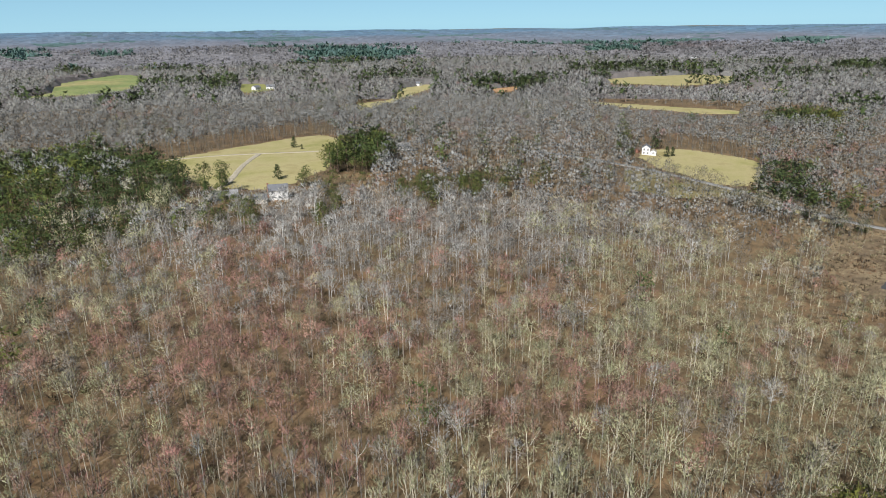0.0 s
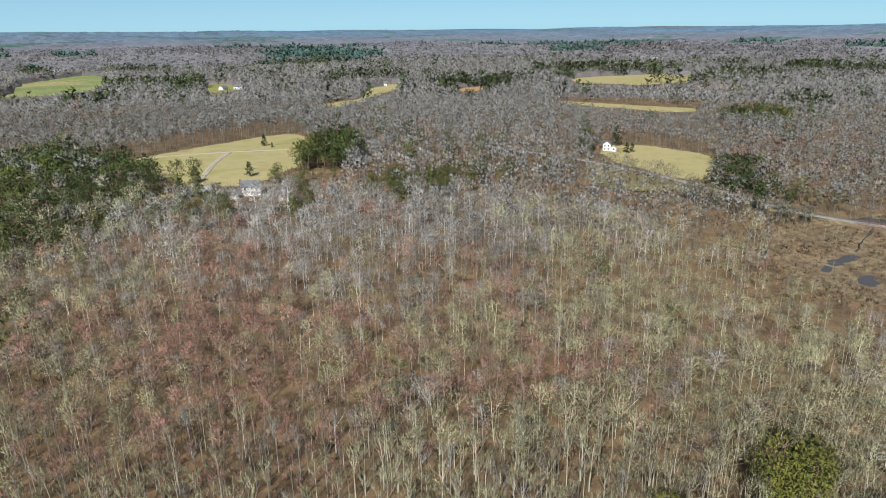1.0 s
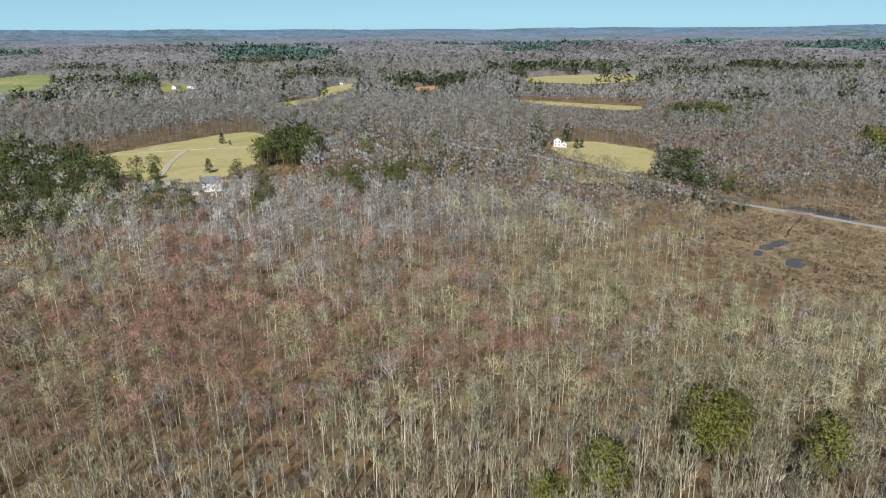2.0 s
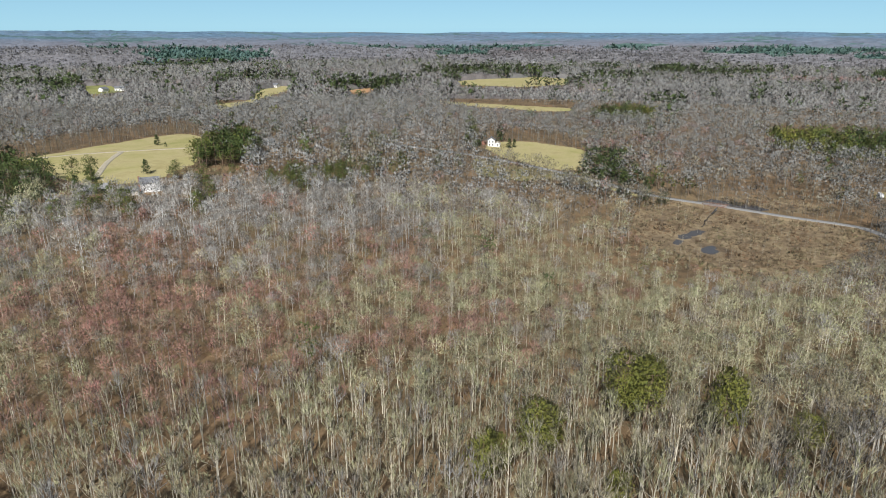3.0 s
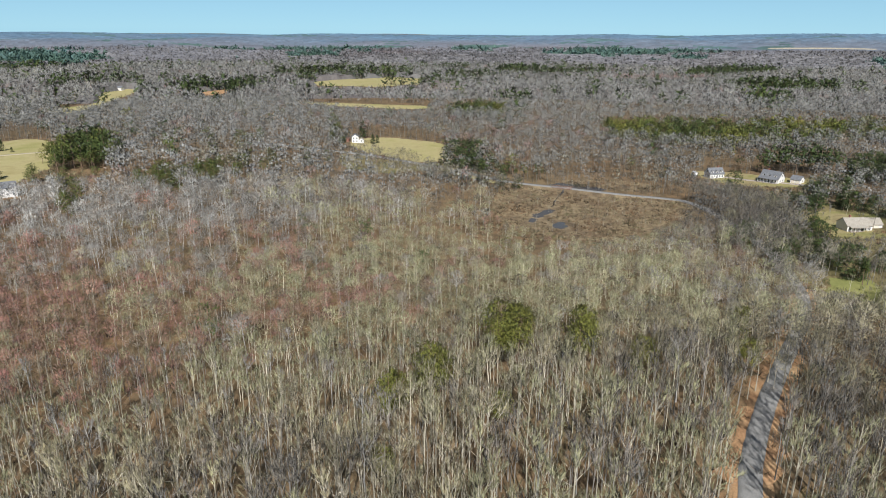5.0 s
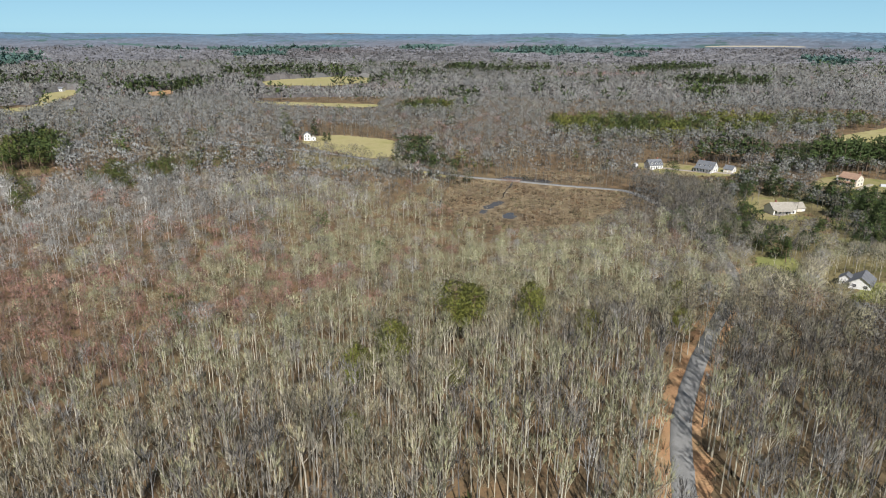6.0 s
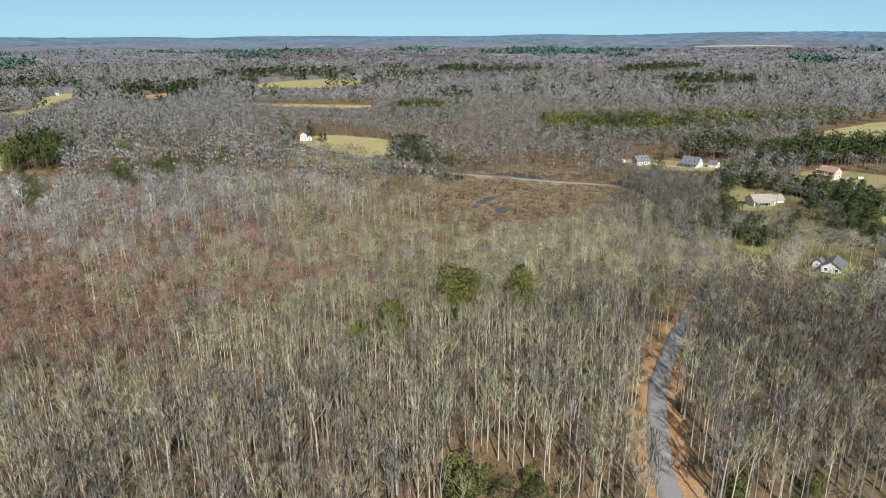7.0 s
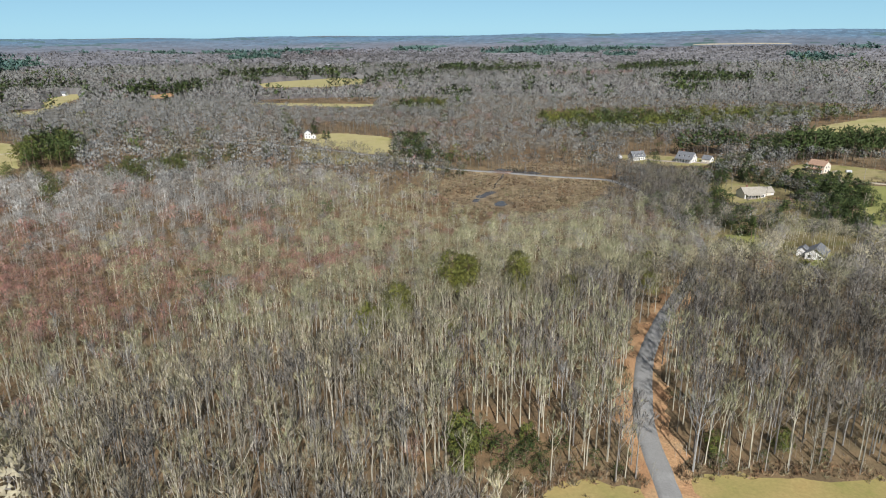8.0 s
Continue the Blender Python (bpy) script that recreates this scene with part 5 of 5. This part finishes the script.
for lo, (x, y) in evergreens.items():
    if len(x):
        tone = np.clip(0.52 + 0.25 * wander(x, y, 50, 6.0) + rng.normal(0, 0.15, len(x)), 0, 1)
        inband = inside(x, y, PINES_BAND)
        tone[inband] = np.clip(tone[inband] + 0.14, 0, 1)
        tall = rng.uniform(0.6, 1.2, len(x))
        if lo >= 900:
            tone, tall = tone * 0.6, tall * 1.25
        east = inside(x, y, PINES_E) | inside(x, y, PINES_H)
        tall[east] *= 1.3
        tone[east] *= 0.5
        tall[inband] *= 0.9
        tall[inside(x, y, PINES_GROVE)] *= 1.1
        west = inside(x, y, PINES_W)
        tone[west] = np.clip(tone[west] - 0.05, 0, 1)
        tall[west] = rng.uniform(0.5, 1.2, west.sum()) * (1 + 0.2 * wander(x[west], y[west], 20, 3.0))
        # past 1900 m the pines take the haze-tinted green
        thicket("pine_wood", GREEN_SHAPES[lo], x, y, tall, tone, rng.uniform(0.8, 1.25, len(x)), [M_PINEBARK, M_NEEDLE] if lo < 1900 else [M_HAZEGREEN, M_HAZEGREEN],
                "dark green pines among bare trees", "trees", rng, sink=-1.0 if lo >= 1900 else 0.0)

# undergrowth on the wood's floor, and sedge and bushes in the swamp
BUSH = [shrub(rng, 13, 0.2, 1.8) for _ in range(5)]
TUSSOCK = [shrub(rng, 16, 0.34, 1.3) for _ in range(5)]
x, y = scatter(rng, 3.6, 50, 330)
ok = wooded(x, y, 3.6) & (rng.uniform(0, 1, len(x)) < 0.6 + 0.4 * wander(x, y, 15, 2.0))
x, y = x[ok], y[ok]
thicket("undergrowth", BUSH, x, y, rng.uniform(0.5, 1.7, len(x)), np.clip(0.56 + 0.4 * wander(x, y, 20, 5.0) + rng.normal(0, 0.17, len(x)), 0, 1), rng.uniform(0.4, 0.95, len(x)), [M_SHRUB], "brown and olive brush under the trees", "undergrowth", rng)
x, y = scatter(rng, 2.2, 200, 640)
SWAMP_EDGE = [(150, 250), (150, 318), (206, 360), (240, 388), (232, 394), (214, 354), (196, 322), (190, 290), (200, 258)]
ok = inside(x, y, SWAMP) | inside(x, y, MARSH_N) | (inside(x, y, SWAMP_EDGE) & (rng.uniform(0, 1, len(x)) < 0.6))
ok &= (rng.uniform(0, 1, len(x)) < 0.75 + 0.5 * wander(x, y, 13, 2.0))
ok[ok] &= near_line(x[ok], y[ok], road_line[::2]) > 5
POOLS = [(222, 281, 13, 9, 60), (225, 308, 27, 6, 39), (262, 344, 2.2, 26, -44), (286, 364, 26, 6, -44), (292, 341, 3.0, 10, -40)]
for px, py, pa, pb, pt in POOLS:
    c, s = math.cos(radians(pt)), math.sin(radians(pt))
    ok &= (((x - px) * c + (y - py) * s) / (pa + 0.5)) ** 2 + (((y - py) * c - (x - px) * s) / (pb + 0.5)) ** 2 > 1
x, y = x[ok], y[ok]
thicket("sedge", TUSSOCK, x, y, rng.uniform(0.5, 1.3, len(x)) * (1 + 0.5 * np.clip(wander(x, y, 9, 3.0), 0, 1)), np.clip(0.34 + 0.3 * wander(x, y, 16, 1.0) + rng.normal(0, 0.16, len(x)), 0, 0.8), rng.uniform(0.5, 1.4, len(x)), [M_SHRUB], "dead brown sedge tussocks and low bushes", "sedge", rng)


# low brush on the open margins of fields, yards and roads, and saplings in the swamp
x, y = scatter(rng, 3.3, 195, 620)
ok = wooded(x, y, 4.0)
x, y = x[ok], y[ok]
ok = (overlooked(x, y) < 8) & (rng.uniform(0, 1, len(x)) < 0.8 + 0.3 * wander(x, y, 12, 4.0))
x, y = x[ok], y[ok]
thicket("brush", TUSSOCK, x, y, rng.uniform(0.6, 1.9, len(x)), np.clip(0.5 + 0.35 * wander(x, y, 24, 2.0) + rng.normal(0, 0.2, len(x)), 0, 1), rng.uniform(0.6, 1.3, len(x)), [M_SHRUB], "tan and olive brush along the fields", "brush", rng)
x, y = scatter(rng, 9.0, 20, 215)
ok = wooded(x, y, 4.0)
x, y = x[ok], y[ok]
thicket("saplings", SAPLING, x, y, rng.uniform(0.18, 0.42, len(x)), np.clip(rng.normal(0.55, 0.2, len(x)), 0, 1), rng.uniform(0.6, 1.1, len(x)), [M_BARK, M_TWIG], "thin bare saplings under taller trees", "saplings", rng, squash=1.2)
u = rng.uniform(0, 1, 90)
x, y = 180 + 64 * u + rng.normal(-6, 4, 90), 418 - 46 * u + rng.normal(-7, 4, 90)
fx, fy = scatter(rng, 6.2, 195, 620)
ok = inside(fx, fy, FIELD_R2) & (rng.uniform(0, 1, len(fx)) < 0.85 + 0.3 * wander(fx, fy, 16, 3.0))
x, y = np.concatenate([x, fx[ok]]), np.concatenate([y, fy[ok]])
ok = near_line(x, y, road_line[::2]) > 5
x, y = x[ok], y[ok]
thicket("woodland", MID, x, y, rng.uniform(0.45, 0.9, len(x)), np.clip(rng.normal(0.72, 0.12, len(x)), 0, 1), rng.uniform(0.5, 0.85, len(x)), [M_BARK, M_TWIG], "bare grey trees below the lane", "trees", rng, squash=1.15)
x, y = scatter(rng, 4.3, 260, 760)
rim = np.zeros(len(x), bool)
for poly in (FIELD_W, FIELD_R, YARD_12, FIELD_NE, MARSH_N, YARD_4):
    rim |= near_line(x, y, curve_points(poly + [poly[0]], 4.0)) < 14
x, y = x[rim], y[rim]
ok = wooded(x, y) & (overlooked(x, y) > 9)
x, y = x[ok], y[ok]
thicket("saplings", SAPLING, x, y, rng.uniform(0.3, 0.8, len(x)), np.clip(rng.normal(0.74, 0.12, len(x)), 0, 1), rng.uniform(0.45, 0.8, len(x)), [M_BARK, M_TWIG_GREY], "dense young grey trees along the wood's edge", "saplings", rng, squash=0.9)
GROVE = [(278, 178), (300, 214), (318, 250), (330, 292), (346, 286), (352, 250), (338, 212), (312, 176), (290, 160)]
x, y = scatter(rng, 4.6, 195, 560)
ok = inside(x, y, GROVE)
ok[ok] &= near_line(x[ok], y[ok], road_line) > 2.6
x, y = x[ok], y[ok]
thicket("woodland", MID, x, y, rng.uniform(0.8, 1.2, len(x)), np.clip(rng.normal(0.78, 0.1, len(x)), 0, 1), rng.uniform(0.45, 0.8, len(x)), [M_BARK, M_TWIG], "dark bare oaks crowding the lane east of the swamp", "trees", rng, squash=1.2)
edge = curve_points(FIELD_S[:7], 0.16)
x, y = edge[:, 0] + rng.normal(1.4, 1.7, len(edge)), edge[:, 1] + rng.normal(2.0, 1.9, len(edge))
ok = near_line(x, y, road_line[:120]) > 4
x, y = x[ok], y[ok]
thicket("brush", TUSSOCK, x, y, rng.uniform(0.25, 1.15, len(x)), np.clip(rng.normal(0.28, 0.25, len(x)), 0, 1), rng.uniform(0.7, 1.3, len(x)), [M_SHRUB], "tan weeds and brush along the field edge", "brush", rng)
x, y = edge[::4, 0] + rng.normal(2.5, 3.2, len(edge[::4])), edge[::4, 1] + rng.normal(4.5, 3.4, len(edge[::4]))
ok = (near_line(x, y, road_line[:120]) > 4.5) & ~inside(x, y, FIELD_S)
x, y = x[ok], y[ok]
thicket("brush", SAPLING, x, y, rng.uniform(0.08, 0.24, len(x)), np.clip(rng.normal(0.6, 0.25, len(x)), 0, 1), rng.uniform(0.6, 1.1, len(x)), [M_BARK, M_TWIG], "bare twiggy shrubs along the field edge", "brush", rng, squash=1.9)
x, y = scatter(rng, 6.5, 195, 560)
ok = (inside(x, y, SWAMP) | inside(x, y, MARSH_N) | inside(x, y, SWAMP_EDGE)) & (rng.uniform(0, 1, len(x)) < 0.5 + 0.5 * wander(x, y, 22, 5.0) + 0.35 * (1 - smooth(160, 250, x)))
ok[ok] &= near_line(x[ok], y[ok], road_line[::2]) > 7
x, y = x[ok], y[ok]
thicket("saplings", SAPLING, x, y, rng.uniform(0.14, 0.4, len(x)), np.clip(rng.normal(0.5, 0.15, len(x)), 0, 1), rng.uniform(0.7, 1.2, len(x)), [M_BARK, M_TWIG], "thin tan saplings standing in the swamp", "saplings", rng, squash=1.3)


def tree_meshes(sh, tone, pale):
    made = []
    for k, m in ((0, M_BARK), (1, M_TWIG)):
        v, f, o = sh.only(k)
        made.append(sheet("trunk" if k == 0 else "crown", v, f, [m], None, np.full(len(f), tone), np.full(len(f), pale), out=o))
    return made


# kind 4: kind 2 at 0.6, with that same shadowy darkening in its colour
KINDS = {0: (0.12, "reddish budding maple tree, bare, by the lane"), 1: (0.5, "bare tan-barked tree with fine twigs by the lane"), 2: (0.8, "bare grey-brown oak tree by the lane"), 3: (0.96, "bare tree with pale silver limbs by the lane"), 4: (0.82, "dark brown-grey bare oak tree by the lane")}
library = {(k, i): tree_meshes(sh, tone, (0.9 + 0.06 * i) * (0.6 if k == 4 else 1.0)) for k, (tone, _) in KINDS.items() for i, sh in enumerate(NEAR)}
for n, (x, y, tall, tone, pale) in enumerate(lone):
    k = int(np.argmin([abs(tone - q) for q, _ in KINDS.values()]))
    if k in (2, 4):
        k = 4 if pale < 0.85 else 2
    t = thing("bare_tree", x, y, rng.uniform(0, 360), KINDS[k][1], "tree", "bare trees along the lane")
    t.scale = (tall * rng.uniform(0.85, 1.15),) * 2 + (tall,)
    for me in library[(k, n % len(NEAR))]:
        new(me.name.split(".")[0], me).parent = t


# ---- evergreens that stand out one by one ----
def green_meshes(sh, tone, pale):
    made = []
    for k, m in ((0, M_PINEBARK), (1, M_NEEDLE)):
        v, f, o = sh.only(k)
        t = np.full(len(f), tone) + rng.normal(0, 0.14, len(f))
        made.append(sheet("trunk" if k == 0 else "crown", v, f, [m], None, np.clip(t, 0, 1), np.full(len(f), pale), out=o))
    return made


GREENS = {kind: [green_meshes(evergreen(rng, 12, tufts, per, leaf, kind), tone, 1.0) for _ in range(3)]
          for kind, tufts, per, leaf, tone in (("pine", 40, 18, 0.34, 0.45), ("cedar", 70, 12, 0.5, 0.25), ("broad", 60, 14, 0.46, 0.3), ("thicket", 36, 14, 0.5, 0.4))}
GREENS["near_pine"] = [green_meshes(evergreen(rng, 12, 100, 30, 0.22, "crowned"), 0.93, 1.0) for _ in range(3)]
GREENS["bright_pine"] = [green_meshes(evergreen(rng, 12, 50, 16, 0.3, "crowned"), 0.62, 1.0) for _ in range(3)]


def green_tree(x, y, height, kind, label, group=""):
    t = thing({"thicket": "evergreen_shrub", "cedar": "cedar_tree", "broad": "evergreen_tree"}.get(kind, "pine_tree"), x, y, rng.uniform(0, 360), label, "shrub" if kind == "thicket" else "tree", group)
    t.scale = (height / 12 * rng.uniform(0.9, 1.15),) * 2 + (height / 12,)
    if kind in ("bright_pine", "near_pine") and height > 14:
        t.scale = (t.scale[0] * 0.8, t.scale[1] * 0.8, t.scale[2])
    for me in GREENS[kind][int(rng.integers(0, 3))]:
        new(me.name.split(".")[0], me).parent = t


for x, y, h in ((81, 107, 22), (86, 103, 20), (90, 110, 18), (101, 89, 21), (106, 93, 17), (50, 92, 18.5), (55, 96, 15), (34, 84, 17), (38, 88, 14), (62, 70, 10), (24, 60, 9), (120, 80, 12), (166, 84, 14), (208, 40, 14), (150, 66, 11)):
    green_tree(x, y, h * 1.12, "near_pine", "yellow-green pine rising above bare trees", "pines in the bare wood")
GREENS["bright_thicket"] = [green_meshes(evergreen(rng, 12, 60, 18, 0.55, "broad"), 0.72, 1.0) for _ in range(3)]
for x, y, h in ((30, 12, 10), (28, 7, 9), (35, 8, 7), (24, 2, 7), (45, 4, 6), (83, -22, 5.5), (98, -30, 6)):
    green_tree(x, y, h, "bright_thicket", "bright green evergreen shrub at the wood's edge", "shrubs at the field edge")
for x, y, h in ((36, -3, 6), (40, -2, 6), (39, -9, 4), (50, -3, 5.5), (54, -11, 4), (44, 0, 5), (36, 2, 7), (78, -27, 4.5), (33, -12, 3), (47, -11, 3), (30, -6, 5), (42, -6, 4.5), (56, -17, 3.4), (102, -38, 3.5), (90, -31, 3)):
    green_tree(x, y, h, "thicket", "dark green evergreen shrub at the wood's edge", "shrubs at the field edge")
for x, y, h in ((-56, 348, 14), (-60, 324, 15), (-65, 378, 12), (-83, 396, 11), (-114, 318, 16), (-110, 324, 13), (-105, 336, 15), (-97, 328, 15), (-93, 322, 12), (-127, 314, 14), (-139, 388, 17), (-131, 396, 17)):
    green_tree(x, y, h * 1.3, "bright_pine", "dark green pine standing among grey trees", "pines near the farmhouse")
for i in range(34):
    x = -28 + 96 * rng.uniform(0, 1)
    y = 392 + 0.42 * (x + 20) + rng.normal(0, 9)
    green_tree(float(x), float(y), float(rng.uniform(11, 18)), "bright_pine", "low green pine in a wooded row", "row of low pines")
for x, y, h in ((73, 515, 14), (53, 488, 15), (29, 460, 13), (156, 585, 16), (150, 548, 15), (153, 565, 13), (148, 556, 12), (62, 500, 12), (-40, 450, 14), (100, 460, 12), (110, 440, 11), (92, 425, 12)):
    green_tree(x, y, h * 1.4, "bright_pine", "yellow-green pine rising from the bare wood", "pines in the bare wood")
for x, y, h in ((219, 437, 19), (227, 432, 21), (235, 428, 20), (228, 441, 19), (240, 422, 16)):
    green_tree(x, y, h * 1.25, "broad", "big dense dark green pine beside the lane", "pines beside the lane")
for x, y, h in ((198, 405, 8), (207, 396, 12), (212, 400, 7), (219, 388, 13), (222, 393, 9), (233, 381, 8), (236, 386, 11), (186, 414, 7), (243, 374, 6)):
    green_tree(x, y, h * 1.5, "pine" if h > 10 else "broad", "dull green cedar among bare trees below the lane", "cedars below the lane")
for x, y, h in ((246, 412, 12), (251, 405, 11), (256, 399, 9), (146, 520, 13), (142, 512, 14), (150, 526, 12), (139, 530, 15)):
    green_tree(x, y, h, "pine", "green pine beside the lane", "pines beside the lane")
for x, y, h in ((186, 586, 17), (185, 552, 9), (191, 556, 8), (-107, 433, 10), (-138, 418, 11), (-136, 382, 13), (-120, 547, 9), (-112, 538, 4)):
    green_tree(x, y, h, "cedar", "dark green cedar standing by itself", "cedars")
for x, y, h in ((-116, 352, 12), (-102, 347, 11), (-60, 367, 11), (-63, 341, 11), (-85, 415, 9), (-68, 416, 8), (-50, 417, 7), (-24, 400, 9), (-18, 389, 10), (-12, 398, 8), (-3, 370, 10), (-66, 626, 13), (-141, 268, 9), (-153, 325, 12), (80, 482, 8), (20, 395, 8), (-123, 368, 12)):
    green_tree(x, y, h * 1.45, "bright_pine", "green pine among silver-grey bare trees", "pines near the farmhouse")
def hides(x, y):
    """Whether a tree here would stand before a house."""
    return any(math.hypot(-30 + (x + 30) * k - hx, -90 + (y + 90) * k - hy) < r + 1 for hx, hy, r in HOMES for k in (1.0, 1.02, 1.04, 1.06, 1.08, 1.11))


CLUSTERS = [(376, 295), (423, 262), (424, 232), (400, 160), (409, 140), (474, 254), (281, 183), (508, 285), (496, 249), (354, 225), (336, 196), (296, 149), (317, 95), (390, 235), (285, 118), (300, 165), (345, 120), (385, 145)]
for cx, cy in CLUSTERS:
    for i in range(5):
        x, y = float(cx + rng.normal(0, 7)), float(cy + rng.normal(0, 7))
        seen = hides(x, y)
        if seen:
            continue
        if i in (2, 4):
            t = thing("bare_tree", x, y, 73 * i + cx, "dark bare oak between house yards", "tree", "bare yard trees")
            k = float(rng.uniform(0.6, 0.9))
            t.scale = (k * 1.15, k * 1.15, k)
            for me in library[(4, (i + cx) % 6)]:
                new(me.name.split(".")[0], me).parent = t
        else:
            green_tree(x, y, float(rng.uniform(9, 17)), ("broad", "broad", "cedar", "pine")[i % 4], "tall dark evergreen between house yards", "yard evergreens")
YARD_CEDARS = [(375, 252), (375, 240), (400, 240), (395, 212), (404, 205), (417, 207), (399, 184), (404, 172), (450, 263), (406, 155), (398, 143), (370, 118), (382, 130), (415, 168), (429, 186)]
YARD_GREENS = [(464, 250), (329, 178), (284, 162), (292, 177), (329, 196), (306, 113), (318, 128), (314, 101), (320, 84), (337, 86), (300, 66), (294, 143), (365, 228), (382, 222), (348, 218)]
for i, (x, y) in enumerate(YARD_CEDARS):
    green_tree(x, y, 9 + 5 * ((i * 7) % 5) / 4, "broad" if i % 3 else "cedar", "dark green cedar in a house yard", "yard evergreens")
for i, (x, y) in enumerate(YARD_GREENS):
    green_tree(x, y, 6 + 6 * ((i * 3) % 5) / 4, "broad" if i % 2 else "cedar", "dark evergreen beside a lawn", "yard evergreens")
DARK_YARD = [(377, 225), (389, 227), (400, 217), (397, 207), (400, 182), (398, 172), (388, 160), (373, 144), (406, 162), (385, 143), (397, 143), (409, 143), (401, 131), (367, 115), (361, 120), (354, 103),
             (349, 227), (326, 204), (307, 183), (286, 161), (265, 149), (287, 145), (308, 157), (317, 174), (303, 124), (321, 102), (320, 89), (323, 128), (383, 138), (377, 150), (412, 155), (392, 121)]
for i, (x, y) in enumerate(DARK_YARD):
    green_tree(x, y, 10 + 6 * ((i * 7) % 6) / 5, ("broad", "cedar", "broad", "pine")[i % 4], "dark green cedar in a house yard", "yard evergreens")
    if not hides(x + 6, y + 4):
        green_tree(x + 6, y + 4, 9 + 5 * ((i * 5) % 6) / 5, ("cedar", "broad")[i % 2], "dark green cedar in a house yard", "yard evergreens")
for x, y in ((497, 271), (512, 274), (473, 262), (497, 256), (482, 268), (505, 262)):
    green_tree(x, y, 18, "broad", "tall dark evergreen behind a house yard", "yard evergreens")
GARDEN = [(300, 70), (345, 75), (410, 130), (440, 165), (425, 205), (392, 205), (380, 150), (330, 110)]
gx, gy = rng.uniform(295, 445, 300), rng.uniform(65, 210, 300)
ok = inside(gx, gy, GARDEN) & (np.min([np.hypot(gx - hx, gy - hy) - r for hx, hy, r in HOMES], 0) > 0)
for i, (x, y) in enumerate(list(zip(gx[ok], gy[ok]))[:46]):
    green_tree(float(x), float(y), float(rng.uniform(6, 13)), ("broad", "cedar", "broad", "pine")[i % 4], "dark evergreen in a crowded garden", "yard evergreens")
for i, (x, y) in enumerate([(383, 213), (327, 156), (322, 146), (351, 142), (345, 132), (338, 106), (345, 110), (305, 150), (333, 150), (300, 122), (285, 100), (310, 130)]):
    t = thing("bare_tree", x, y, 40 * i, "bare grey yard tree with a wide crown", "tree", "bare yard trees")
    t.scale = (0.62, 0.62, 0.55)
    for me in library[(2, i % 6)]:
        new(me.name.split(".")[0], me).parent = t
gx, gy = rng.uniform(255, 410, 400), rng.uniform(50, 230, 400)
ok = (inside(gx, gy, YARD_5) | inside(gx, gy, YARD_6) | inside(gx, gy, YARD_3) | inside(gx, gy, GARDEN)) & (np.min([np.hypot(gx - hx, gy - hy) - r for hx, hy, r in HOMES], 0) > -2)
for i, (x, y) in enumerate(list(zip(gx[ok], gy[ok]))[:62]):
    x, y = float(x), float(y)
    if hides(x, y):
        continue
    if i % 3 == 0:
        green_tree(x, y, float(rng.uniform(2.0, 4.0)), "thicket", "rounded evergreen bush on a lawn", "garden bushes")
    else:
        t = thing("bare_tree", x, y, 47 * i, "small bare grey garden tree", "tree", "bare yard trees")
        k = float(rng.uniform(0.3, 0.6))
        t.scale = (k * 1.2, k * 1.2, k)
        for me in library[(2 if i % 2 else 1, i % 6)]:
            new(me.name.split(".")[0], me).parent = t
for i, (x, y) in enumerate([(-36, 522), (-32, 519), (-28, 522), (-25, 519), (-34, 513), (-29, 511), (-38, 517)] ):
    t = thing("bare_tree", x, y, 61 * i, "bare silver-grey tree before a house", "tree", "bare yard trees")
    k = 0.62 if y > 500 else 0.27
    t.scale = (k * 1.2, k * 1.2, k)
    for me in library[(3, i % 6)]:
        new(me.name.split(".")[0], me).parent = t
